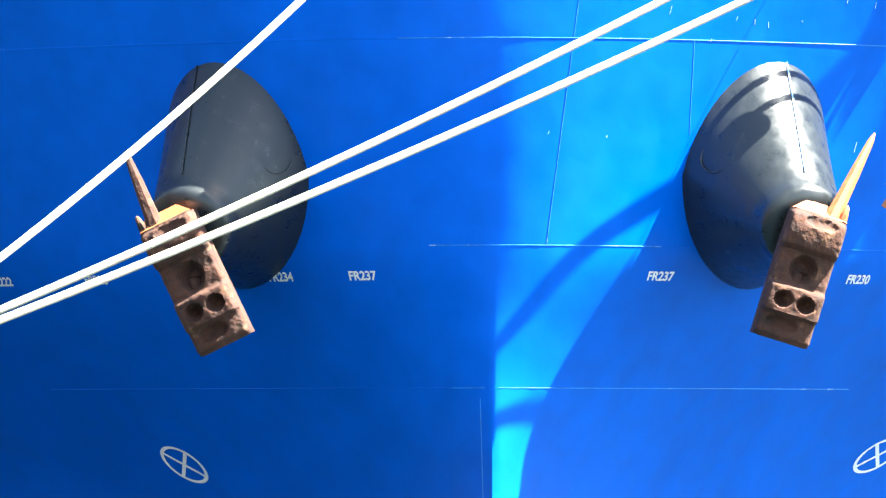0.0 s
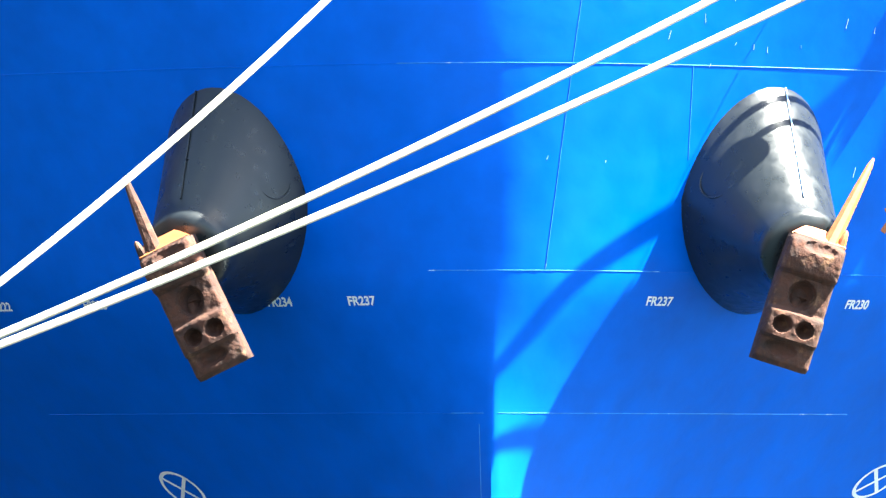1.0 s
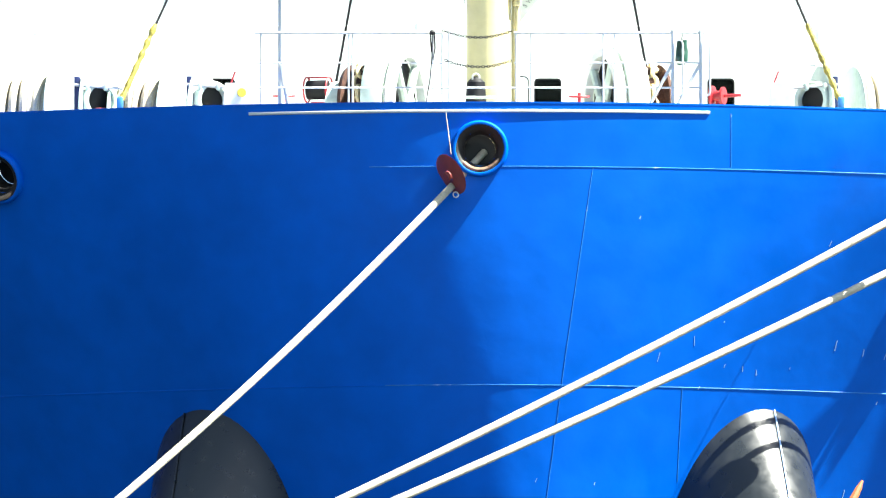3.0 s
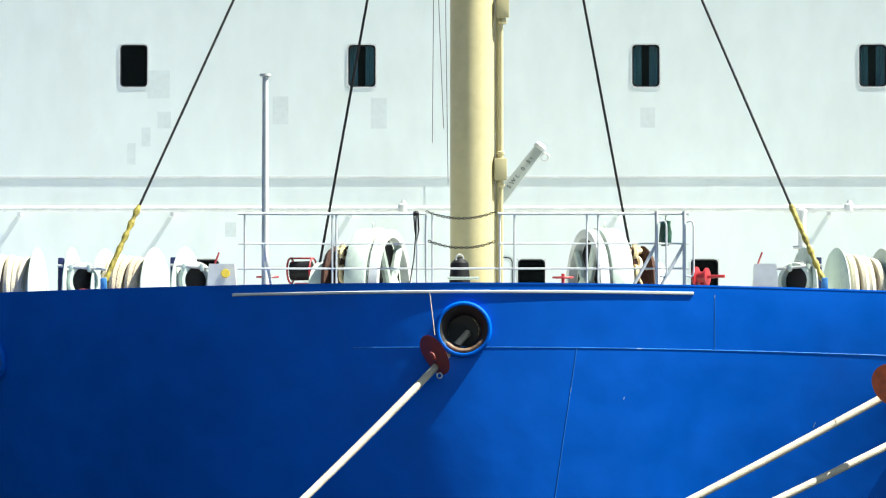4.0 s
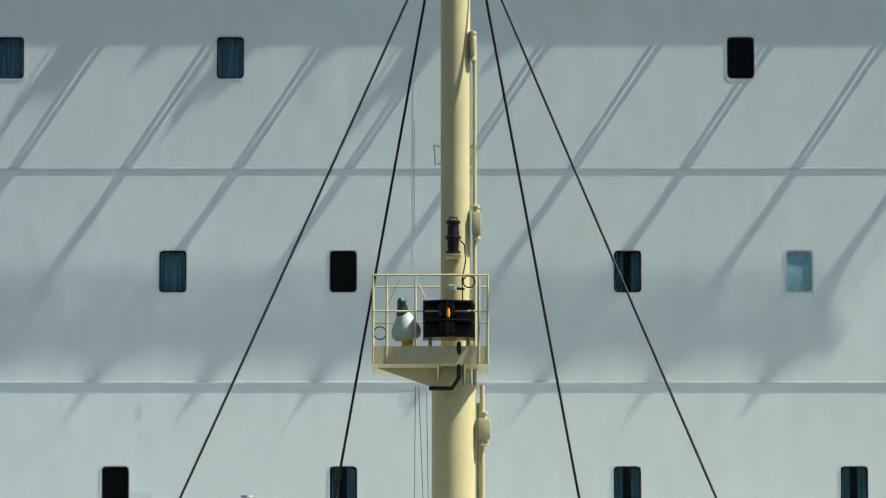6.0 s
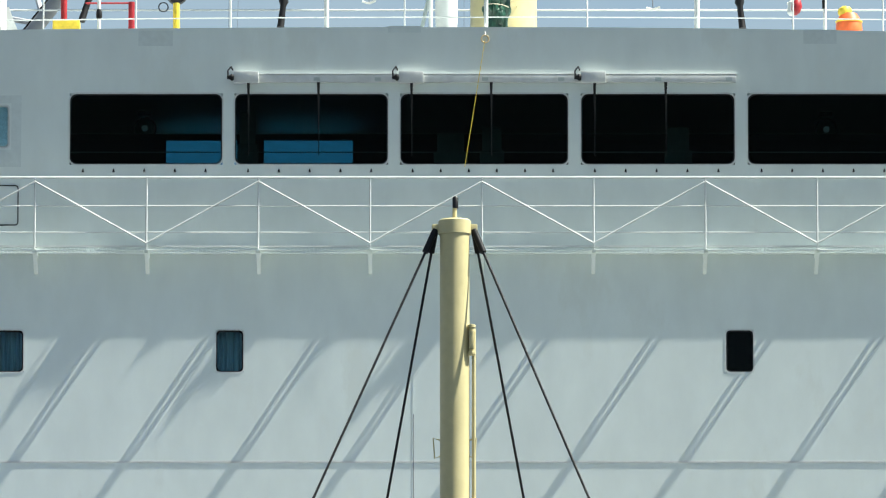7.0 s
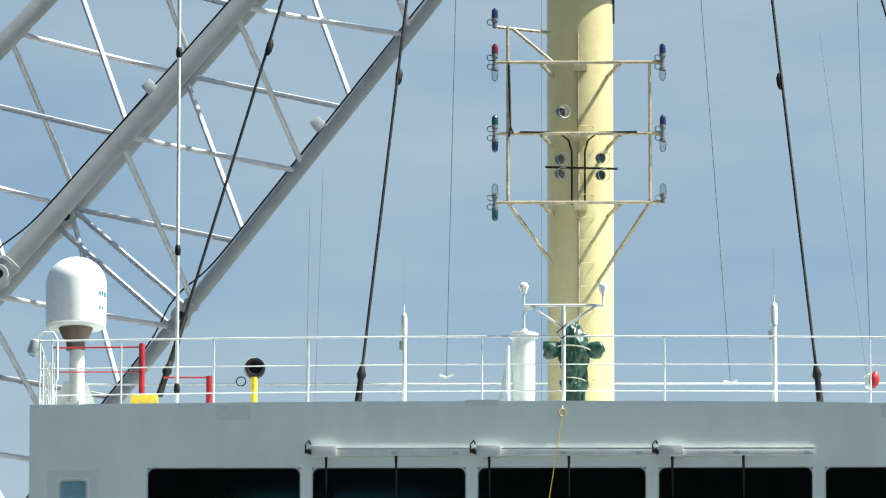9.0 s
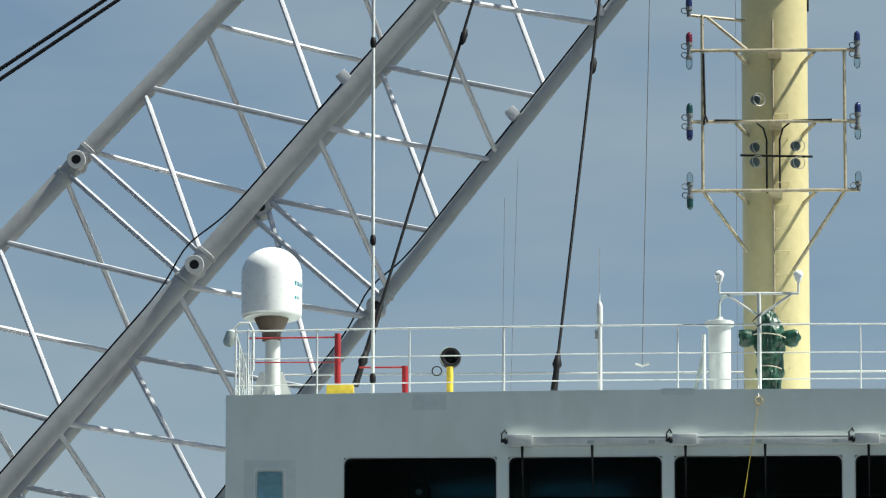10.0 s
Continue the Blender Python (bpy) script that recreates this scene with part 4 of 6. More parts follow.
part("tail", pipe(bmesh.new(), [(-0.6, 0.93, 13.53), (-0.605, 0.92, 13.2), (-0.63, 0.92, 12.9), (-0.69, 0.93, 12.55)], 0.009, 6), M_BLACK, t)
part("knot", lathe(bmesh.new(), (-0.6, 0.94, 13.48), (0, 0, 1), [(0, 0.02), (0.03, 0.04), (0.06, 0.02)], 10), M_BLACK, t)

# ---- jackstaff and derrick arm ----
x, zt = -2.556, 15.321
t = thing("jackstaff", (x, 1.2, 11.4), "white painted steel jackstaff with a flat cap", "pole")
part("pole", lathe(bmesh.new(), (x, 1.2, 0), (0, 0, 1), [(11.0, 0.05), (13.556, 0.045), (zt, 0.038)], 14), M_WHITE2, t)
part("cap", lathe(bmesh.new(), (x, 1.2, 0), (0, 0, 1), [(zt - 0.02, 0.045), (zt, 0.075), (zt + 0.025, 0.075), (zt + 0.03, 0.03)], 16), M_WHITE2, t)
a, b = Vector((0.523, 7, 14.24)), Vector((1.048, 7, 14.92))
t = thing("derrick_arm", a, "grey painted swinging derrick arm with a white end", "derrick")
d = (b - a).normalized()
nrm = Vector((0, -1, 0))
sd = d.cross(nrm)
bm = bmesh.new()
loft(bm, [[a - d * 0.5 + sd * u + nrm * v for u, v in ((-0.085, -0.06), (0.085, -0.06), (0.085, 0.06), (-0.085, 0.06))], [b + sd * u + nrm * v for u, v in ((-0.07, -0.06), (0.07, -0.06), (0.07, 0.06), (-0.07, 0.06))]])
part("arm", bm, M_PATCH, t, smooth=None)
part("end_cap", lathe(bmesh.new(), b - d * 0.02, d, [(0, 0.085), (0.05, 0.09), (0.09, 0.06)], 18), M_WHITE2, t)
part("eye", ring(bmesh.new(), b + sd * 0.1 - Vector((0, 0, 0.06)), nrm, 0.05, 0.012, 14, 6), M_WHITE2, t)
cu = bpy.data.curves.new("safe_load_text", "FONT")
cu.body, cu.size, cu.align_x, cu.align_y, cu.extrude, cu.space_character = "SWL 0.5t", 0.085, "CENTER", "CENTER", 0.0, 1.7
tmp = bpy.data.objects.new("safe_load_text", cu)
me = bpy.data.meshes.new_from_object(tmp)
bpy.data.objects.remove(tmp)
bm = bmesh.new()
bm.from_mesh(me)
rot = Matrix((d, -sd if sd.z < 0 else sd, nrm)).transposed().to_4x4()
for v in bm.verts:
    v.co = a.lerp(b, 0.5) + nrm * 0.066 + rot @ v.co
tagged(part("safe_load_text", bm, M_LAMPBLACK, t, "black painted load marking", None), kind="stuff")


# ---- foremast fittings ----
plat = thing("lamp_platform", (MX2, MY, PLZ), "cream steel lamp platform with railing on the foremast", "platform")
px0, px1 = -0.957, 0.592
y0, y1 = MY - 0.75, MY + 0.55
zt0, zt1 = 17.536, 17.782
part("floor", box(bmesh.new(), ((px0 + px1) / 2, (y0 + y1) / 2, zt0 + 0.02), (px1 - px0 - 0.02, y1 - y0 - 0.02, 0.02)), M_CREAM, plat, smooth=None)
for c, sz in ((((px0 + px1) / 2, y0, (zt0 + zt1) / 2), (px1 - px0, 0.016, zt1 - zt0)),
              ((px0, (y0 + y1) / 2, (zt0 + zt1) / 2), (0.016, y1 - y0 - 0.02, zt1 - zt0 - 0.004)), ((px1, (y0 + y1) / 2, (zt0 + zt1) / 2), (0.016, y1 - y0 - 0.02, zt1 - zt0 - 0.004))):
    part("coaming", box(bmesh.new(), c, sz), M_CREAM, plat, smooth=None)
bm = bmesh.new()
loft(bm, [[(px0 + 0.03, y, zt0), (MX2 + 0.1, y, zt0), (MX2 + 0.1, y, zt0 - 0.32), (MX2 - 0.2, y, zt0 - 0.3)] for y in (MY - 0.36, MY - 0.34)])
part("bracket", bm, M_CREAM, plat, smooth=None)
for xx in (-0.079, 0.279):
    bm = bmesh.new()
    loft(bm, [[(xx + e, y0 + 0.02, zt0), (xx + e, MY, zt0), (xx + e, MY - 0.1, zt0 - 0.28), (xx + e, y0 + 0.1, zt0 - 0.06)] for e in (-0.01, 0.01)])
    part("gusset", bm, M_CREAM, plat, smooth=None)
hz = 18.749
for xx in (px0, -0.772, -0.384, 0.476, px1):
    for yy in (y0, y1):
        part("post", tube((xx, yy, zt0 + 0.02), (xx, yy, hz), 0.014), M_CREAM, plat)
for zz in (hz, 18.257):
    part("rail", pipe(bmesh.new(), [(px0, y0, zz), (px1, y0, zz), (px1, y1, zz), (px0, y1, zz), (px0, y0, zz)], 0.014), M_CREAM, plat)
for p, q in (((-0.78, 6.4, 18.455), (-0.596, 6.4, 18.828)), ((-0.365, 6.4, 18.797), (-0.196, 6.4, 18.455))):
    part("brace", tube(p, q, 0.01), M_CREAM, plat)
# sidelight screen box with its lamp
bx0, bx1, bz0, bz1 = -0.269, 0.407, 17.884, 18.389
by = MY - 0.95
lb = thing("light_box", ((bx0 + bx1) / 2, by, bz0), "matt black navigation light screen box with an amber lamp", "navigation light")
cxm = (bx0 + bx1) / 2
half_w = (bx1 - bx0) / 2
foot = [(cxm - half_w, by + 0.42), (cxm - half_w, by + 0.1), (cxm - 0.02, by), (cxm + half_w * 0.92, by + 0.1), (cxm + half_w, by + 0.42)]
for zz in (bz0, (bz0 + bz1) / 2 - 0.02, bz1 - 0.015):
    part("shelf", loft(bmesh.new(), [[(u, v, zz + h) for u, v in foot] for h in (0, 0.018)]), M_LAMPBLACK, lb, smooth=None)
part("back", box(bmesh.new(), (cxm, by + 0.42, (bz0 + bz1) / 2), (half_w * 2, 0.015, bz1 - bz0)), M_LAMPBLACK, lb, smooth=None)
for u, v in foot:
    part("upright", box(bmesh.new(), (u, v, (bz0 + bz1) / 2), (0.025, 0.025, bz1 - bz0 - 0.002)), M_LAMPBLACK, lb, smooth=None)
for zz in (bz0 + 0.17, bz0 + 0.42):
    part("lantern", lathe(bmesh.new(), (cxm - 0.03, by + 0.22, zz - 0.12), (0, 0, 1), [(0, 0.1), (0.03, 0.11), (0.19, 0.11), (0.22, 0.08)], 16), M_LAMPBLACK, lb)
part("lens", lathe(bmesh.new(), (0.058, 5, 18.144), (0, 0, 1), [(0, 0.018), (0.06, 0.026), (0.12, 0.018)], 12), M_GLINT, lb, "amber lamp glass")
for xx in (cxm - half_w * 0.75, cxm + half_w * 0.75):
    part("leg", box(bmesh.new(), (xx, by + 0.36, bz0 - 0.07), (0.05, 0.05, 0.14)), M_CREAM, lb, smooth=None)
# searchlight under its cover
sx, sz = -0.522, 18.187
t = thing("searchlight", (sx, 5.6, zt1), "pale green searchlight on a cream plinth", "searchlight")
part("plinth", box(bmesh.new(), (sx + 0.03, 5.6, zt1 + 0.06), (0.16, 0.16, 0.14), bevel=0.01), M_YELLOW, t)
part("drum", lathe(bmesh.new(), (sx + 0.03, 5.55, sz - 0.28), (-0.16, -0.25, 1), [(0, 0.05), (0.01, 0.17), (0.05, 0.2), (0.14, 0.2), (0.3, 0.12), (0.4, 0.075)], 24), M_PALEGREEN, t)
part("cover", lathe(bmesh.new(), (sx - 0.03, 5.46, sz + 0.04), (-0.1, -0.2, 1), [(0, 0.09), (0.06, 0.085), (0.16, 0.06), (0.2, 0.065), (0.24, 0.03)], 14), M_TARP, t, "green canvas hood")
part("cable", ring(bmesh.new(), (-0.865, 5.4, 17.978), (0.1, -1, 0), 0.085, 0.008, 20, 6), M_BLACK, t)
# double lantern on the tube
lx, lz = 0.126, 19.293
t = thing("masthead_lantern", (lx, 5.5, lz - 0.25), "black double masthead lantern bracketed on the cream mast", "navigation light")
part("body", lathe(bmesh.new(), (lx, 5.5, lz - 0.22), (0, 0, 1), [(0, 0.1), (0.03, 0.1), (0.03, 0.075), (0.19, 0.085), (0.2, 0.11), (0.23, 0.11), (0.24, 0.085), (0.4, 0.075), (0.41, 0.1), (0.44, 0.1), (0.45, 0.04)], 18), M_LAMPBLACK, t)
part("handle", pipe(bmesh.new(), [(lx - 0.06, 5.5, lz + 0.22), (lx - 0.05, 5.5, lz + 0.27), (lx + 0.05, 5.5, lz + 0.27), (lx + 0.06, 5.5, lz + 0.22)], 0.01), M_LAMPBLACK, t)
part("bracket", box(bmesh.new(), (lx, 5.64, lz - 0.25), (0.2, 0.32, 0.02)), M_CREAM, t)
part("cable", pipe(bmesh.new(), [(lx + 0.09, 5.5, lz - 0.04), (lx + 0.15, 5.5, lz - 0.1), (lx + 0.17, 5.6, lz - 0.3), (lx + 0.12, 5.7, lz - 0.55), (lx + 0.13, 5.7, lz - 0.85)], 0.009), M_BLACK, t)
part("cable", ring(bmesh.new(), (0.34, 5.5, 18.69), (0, -1, 0), 0.08, 0.01, 18, 6), M_BLACK, t)
t = thing("junction_box", (0.111, 5.65, 18.617), "small grey junction box on the mast", "junction box")
part("case", box(bmesh.new(), (0.111, 5.72, 18.625), (0.11, 0.1, 0.1), bevel=0.015), M_PATCH, t)
part("gland", tube((0.173, 5.7, 18.623), (0.28, 5.7, 18.615), 0.018), M_BLACK, t)
part("cable", pipe(bmesh.new(), [(0.202, 5.2, 17.831), (0.203, 5.4, 17.372), (0.111, 5.5, 17.238), (-0.194, 5.6, 17.249)], 0.03, 10), M_BLACK, t, "thick black cable tail")
# conduits with boxes up the mast side
cond = thing("cable_conduit", (0.518, 6, 13.049), "cream cable conduit with square boxes up the mast", "conduit")
cx1 = 0.518
part("pipe", tube((cx1, MY - 0.06, 11.2), (cx1, MY - 0.06, 17.326), 0.035, 10), M_CREAM, cond)
part("pipe", tube((0.464, MY - 0.02, 11.2), (0.464, MY - 0.02, 17.095), 0.02, 8), M_CREAM, cond)
cx2 = 0.418
part("pipe", tube((cx2, MY - 0.04, 17.326), (cx2, MY - 0.04, 22.13), 0.028, 10), M_CREAM, cond)
for p, w, h in (((0.547, 5.9, 16.729), 0.17, 0.28), ((0.516, 5.9, 14.527), 0.17, 0.3), ((0.441, 5.9, 19.537), 0.12, 0.3), ((0.388, 5.9, 21.959), 0.06, 0.24)):
    cb = part("box", box(bmesh.new(), p, (w, 0.14, h), bevel=0.012), M_CREAM, cond)
    part("gland", lathe(bmesh.new(), Vector(p) - Vector((0, 0, h / 2 + 0.09)), (0, 0, 1), [(0, 0.03), (0.02, 0.06), (0.05, 0.06), (0.06, 0.04), (0.09, 0.045)], 12), M_CREAM, cb)
    part("gland", lathe(bmesh.new(), Vector(p) + Vector((0, 0, h / 2)), (0, 0, 1), [(0, 0.04), (0.05, 0.04), (0.06, 0.055), (0.09, 0.055), (0.1, 0.03)], 12), M_CREAM, cb)
for zz in (19.758, 18.618, 17.706, 16.338, 15.654, 15.046):
    part("clip", box(bmesh.new(), ((cx1 if zz < 17.3 else cx2) - 0.05, MY - 0.05, zz), (0.14, 0.03, 0.025)), M_CREAM, cond, smooth=None)
t = thing("mast_steps", (0.227, 6, 20.496), "cream foot rungs either side of the mast", "rungs")
for sgn in (-1, 1):
    xx = MX2 + sgn * (MR2 + 0.0)
    zz = 20.48
    part("rung", pipe(bmesh.new(), [(xx, MY, zz + 0.12), (xx + sgn * 0.09, MY - 0.05, zz + 0.14), (xx + sgn * 0.07, MY - 0.05, zz - 0.14), (xx, MY, zz - 0.1)], 0.01), M_CREAM, t)
for a, b in (((-0.387, 6.2, 17.349), (-0.408, 6.2, 14.923)), ((-0.341, 6.2, 17.349), (-0.255, 6.2, 15.115)), ((-0.233, 6, 17.249), (-0.194, 6, 14.329)), ((-0.41, 8, 21.253), (-0.409, 8, 19.677))):
    solo("halyard", pipe(bmesh.new(), sag(a, b, 0.01, 6), 0.005, 5), M_LINE, "thin slack signal halyard beside the foremast", "halyard", "halyards")


# ---- mooring winches ----
def disc(c, axis, r, th, m, parent, name, label=""):
    return part(name, lathe(bmesh.new(), c, axis, [(-th / 2, r - 0.012), (-th / 2 + 0.01, r), (th / 2 - 0.01, r), (th / 2, r - 0.012)], 40), m, parent, label)


def coil(c, axis, r, length, rope_r, m, parent):
    bm = bmesh.new()
    n = int(length / (2 * rope_r))
    d, a, b = frame_of(axis)
    wob = random.Random(int(abs(c[0]) * 100))
    for i in range(n):
        k = (i + 0.5 - n / 2) * 2 * rope_r
        tilt = (d + a * wob.uniform(-0.1, 0.1)).normalized()
        ring(bm, Vector(c) + d * k, tilt, r + wob.uniform(-0.04, 0.03), rope_r * 1.08, 30, 8)
    lathe(bm, c, axis, [(-length / 2, r - rope_r), (length / 2, r - rope_r)], 24)
    return part("rope_coil", bm, m, parent, "wound mooring rope on the drum")


def winch(s, flanges, disc_at, brake_at, coil_r, m_rope, zt, y, yaw=20):
    axis = Vector((math.cos(radians(yaw)), s * math.sin(radians(yaw)), 0))
    R = 0.66
    zc = zt - R
    t = thing("mooring_winch", (sum(flanges) / 2, y, 11), "pale green mooring winch with a rope-filled drum", "winch", "mooring winches")
    mid = Vector((sum(flanges) / 2, y, zc))
    for f in flanges:
        disc(mid + axis * ((f - mid.x) / axis.x), axis, R, 0.03, M_PALEGREEN, t, "flange")
    ln = abs(flanges[1] - flanges[0]) / axis.x - 0.08
    coil(mid, axis, coil_r, ln, 0.055, m_rope, t)
    if disc_at is not None:
        disc(mid + axis * ((disc_at - mid.x) / axis.x), axis, R, 0.03, M_PALEGREEN, t, "outer_flange")
    c = mid + axis * ((brake_at - mid.x) / axis.x) + Vector((0, 0, 0.18))
    face = Vector((-s * 0.55, -1, 0))
    part("brake_drum", lathe(bmesh.new(), c + Vector((0, -0.25, 0)), face, [(-0.2, 0.25), (0.12, 0.25), (0.14, 0.235), (0.14, 0.19), (0.0, 0.18), (0.0, 0.001)], 28, False), M_PALEGREEN, t)
    # black disc gives the open bore its shade by colour
    part("brake_bore", lathe(bmesh.new(), c + Vector((0, -0.25, 0)) + face.normalized() * 0.01, face, [(0, 0.18), (0.012, 0.18)], 24), M_LAMPBLACK, t, "black disc standing in for shade in the bore")
    part("frame", box(bmesh.new(), c + Vector((s * 0.26, -0.3, -0.12)), (0.075, 0.24, 0.86), bevel=0.015), M_NAVY, t, "dark blue bearing frame")
    part("shaft", tube(mid - axis * 1.7, mid + axis * 1.7, 0.07, 12), M_STEEL, t)
    part("brake_rod", tube(c + Vector((s * 0.3, -0.44, 0.2)), c + Vector((-s * 0.34, -0.44, 0.15)), 0.02, 8), M_STEEL, t)
    for e in (-0.12, 0.12):
        part("brake_lug", box(bmesh.new(), c + Vector((e, -0.44, 0.17)), (0.05, 0.05, 0.1), bevel=0.012), M_PALEGREEN, t)
    part("brake_band", lathe(bmesh.new(), c + Vector((0, -0.25, 0)), face, [(-0.06, 0.252), (-0.06, 0.266), (0.06, 0.266), (0.06, 0.252)], 28, False), M_STEEL, t)
    part("bore_motor", box(bmesh.new(), c + face.normalized() * 0.05 + Vector((0.02, -0.25, -0.12)), (0.14, 0.08, 0.06), bevel=0.02), M_RATRED, t, "faded red valve in the bore")
    part("foot", box(bmesh.new(), (mid.x, y, (11 + zc - 0.3) / 2), (0.5, 0.4, zc - 0.3 - 11), bevel=0.02), M_PALEGREEN, t)


ZW = 13.307
winch(-1, [-6.532, -5.631], -5.166, -5.046, 0.5, M_ROPE, ZW, 4.0, 9)
winch(-1, [-4.73, -4.069], -3.657, -3.559, 0.5, M_ROPE_TAN, ZW, 4.0, 16)
winch(1, [4.954, 5.555], 4.519, 4.444, 0.5, M_ROPE, ZW, 4.0, 14)


def windlass(s, x):
    """Chain windlass: broad banded cover, open wheel at one side, chain wheel at the other."""
    y, zt = 5.0, 13.654
    R = 0.86
    zc = zt - R
    t = thing("windlass", (x, y, 11), "pale green anchor windlass with chain on its wheel", "windlass", "windlasses")
    axis = Vector((math.cos(radians(16)), -math.sin(radians(16)) * s * -1, 0)) * s
    mid = Vector((x, y, zc))
    out = Vector((axis.x, -abs(axis.y), 0)).normalized()
    part("cover", lathe(bmesh.new(), mid, out, [(-0.24, R - 0.02), (-0.22, R - 0.005), (0.04, R + 0.01), (0.06, R), (0.06, R - 0.1), (-0.24, R - 0.1), (-0.24, R - 0.02)], 48, False), M_PALEGREEN, t)
    # black disc stands in for the shade behind the spokes
    part("web", lathe(bmesh.new(), mid + out * 0.06, out, [(0, R - 0.11), (0.02, R - 0.11)], 32), M_BLACK, t, "black disc for the shade inside the cover")
    part("rim", lathe(bmesh.new(), mid + out * 0.16, out, [(-0.06, R - 0.02), (0.06, R - 0.02), (0.06, R - 0.13), (-0.06, R - 0.13), (-0.06, R - 0.02)], 48, False), M_WHITE2, t)
    d, a, b = frame_of(out)
    for k in range(5):
        q = 2 * math.pi * (k + 0.3) / 5
        part("spoke", tube(mid + out * 0.16, mid + out * 0.16 + (a * math.cos(q) + b * math.sin(q)) * (R - 0.07), 0.06, 8), M_PALEGREEN, t)
    part("lifting_eye", ring(bmesh.new(), mid - out * 0.08 + Vector((0, 0, R + 0.04)), (1, 0, 0), 0.035, 0.012, 14, 6), M_PALEGREEN, t)
    part("hub", lathe(bmesh.new(), mid + out * 0.1, out, [(0, 0.2), (0.14, 0.2), (0.16, 0.16)], 20), M_PALEGREEN, t)
    part("shaft", tube(mid - out * 1.3, mid + out * 0.26, 0.1, 14), M_PALEGREEN, t)
    g = mid - out * 0.5 + Vector((0, -0.1, 0.08))
    part("chain_wheel", lathe(bmesh.new(), g, out, [(-0.16, 0.5), (-0.1, 0.55), (-0.06, 0.4), (0.06, 0.4), (0.1, 0.55), (0.16, 0.5)], 32), M_RUST, t, "rust-brown chain wheel")
    bm = bmesh.new()
    for k in range(13):
        q = math.pi * (k / 12.0) * 1.25 - 0.4
        p = g + (Vector((0, -1, 0)) * math.cos(q) + Vector((0, 0, 1)) * math.sin(q)) * 0.5
        dirn = (Vector((0, 1, 0)) * math.sin(q) + Vector((0, 0, 1)) * math.cos(q)).normalized()
        sd = out if k % 2 else out.cross(dirn)
        pipe(bm, [p + dirn * 0.11 * math.cos(w) + sd * 0.075 * math.sin(w) for w in np.linspace(0, 2 * math.pi, 13)], 0.034, 6, False)
    part("chain", bm, M_CHAIN, t, "tan painted heavy anchor chain")
    part("brake_band", lathe(bmesh.new(), mid - out * 0.74 - Vector((0, 0, 0.1)), out, [(-0.1, 0.52), (0.1, 0.52), (0.1, 0.44), (-0.1, 0.44), (-0.1, 0.52)], 32, False), M_PALEGREEN, t)
    part("gearbox", box(bmesh.new(), mid - out * 1.15 + Vector((0, 0.2, -0.3)), (0.5, 0.7, 0.7), bevel=0.05), M_PALEGREEN, t)
    part("bed", box(bmesh.new(), (x - s * 0.0, y + 0.1, (11 + zc - 0.6) / 2 + 0.0), (1.6, 0.8, max(zc - 0.6 - 11, 0.2)), bevel=0.02), M_PALEGREEN, t)


windlass(1, -1.121)
windlass(-1, 1.825)


def control_stand(x, w, dial):
    y = 3.0
    t = thing("control_stand", (x, y, 11), "white sloped winch control stand", "control stand", "control stands")
    z1 = 13.009
    bm = bmesh.new()
    loft(bm, [[(x + u * w / 2 * k, y + v * 0.16, z) for u, v in ((-1, -1), (1, -1), (1, 1), (-1, 1))] for z, k in ((11.0, 1.35), (12.3, 1.1), (z1, 0.8))])
    part("case", bm, M_WHITE2, t, smooth=None)
    if dial:
        part("dial", lathe(bmesh.new(), (x + 0.05, y - 0.17, z1 - 0.13), (0, -1, 0.1), [(0, 0.06), (0.02, 0.055)], 18), M_YELLOW, t, "yellow round label")
    part("lever", tube((x - 0.1, y, z1), (x - 0.04, y, z1 + 0.16), 0.012), M_RED, t, "red control lever")


control_stand(-3.163, 0.42, True)
control_stand(3.981, 0.36, False)


def hand_wheel(p, r):
    t = thing("valve_wheel", p, "red painted valve hand wheel", "valve", "valve wheels")
    part("rim", ring(bmesh.new(), p, (0, -0.06, 1), r, 0.014, 24, 6), M_RED, t)
    for k in range(3):
        q = radians(60 * k + 15)
        v = Vector((math.cos(q), math.sin(q), 0)) * r
        part("spoke", tube(Vector(p) - v, Vector(p) + v, 0.01), M_RED, t)
    part("stem", tube(Vector(p) + Vector((0, 0, 0.05)), (p[0], p[1], 11.0), 0.022), M_RED, t)


hand_wheel((1.322, 3, 12.838), 0.13)
hand_wheel((-2.565, 3, 12.846), 0.14)
# hose reel, bell housing, bag, drum
p = Vector((-2.167, 6, 13.164))
t = thing("hose_reel", p, "red framed hose reel on the foredeck", "hose reel")
for e in (-0.15, 0.15):
    part("side_ring", ring(bmesh.new(), p + Vector((e, 0, 0)), (1, -0.3, 0), 0.17, 0.014, 24, 6), M_RED, t)
part("hose", lathe(bmesh.new(), p - Vector((0.14, -0.04, 0)), (1, -0.3, 0), [(0, 0.13), (0.28, 0.13)], 20), M_BLACK, t)
part("tie_bar", tube(p + Vector((-0.15, 0, 0.17)), p + Vector((0.15, 0, 0.17)), 0.012), M_RED, t)
part("leg", box(bmesh.new(), (p.x, p.y, (p.z - 0.17 + 11) / 2), (0.2, 0.2, p.z - 0.17 - 11)), M_RED, t)
p = Vector((-0.038, 4, 13.006))
t = thing("fairlead_roller", p, "dark steel roller fairlead behind the bulwark", "fairlead")
part("roller", lathe(bmesh.new(), (p.x, p.y, 11.0), (0, 0, 1), [(0, 0.2), (1.0, 0.2), (1.4, 0.17), (p.z + 0.1 - 11, 0.12), (p.z + 0.18 - 11, 0.04)], 20), M_BLACK, t)
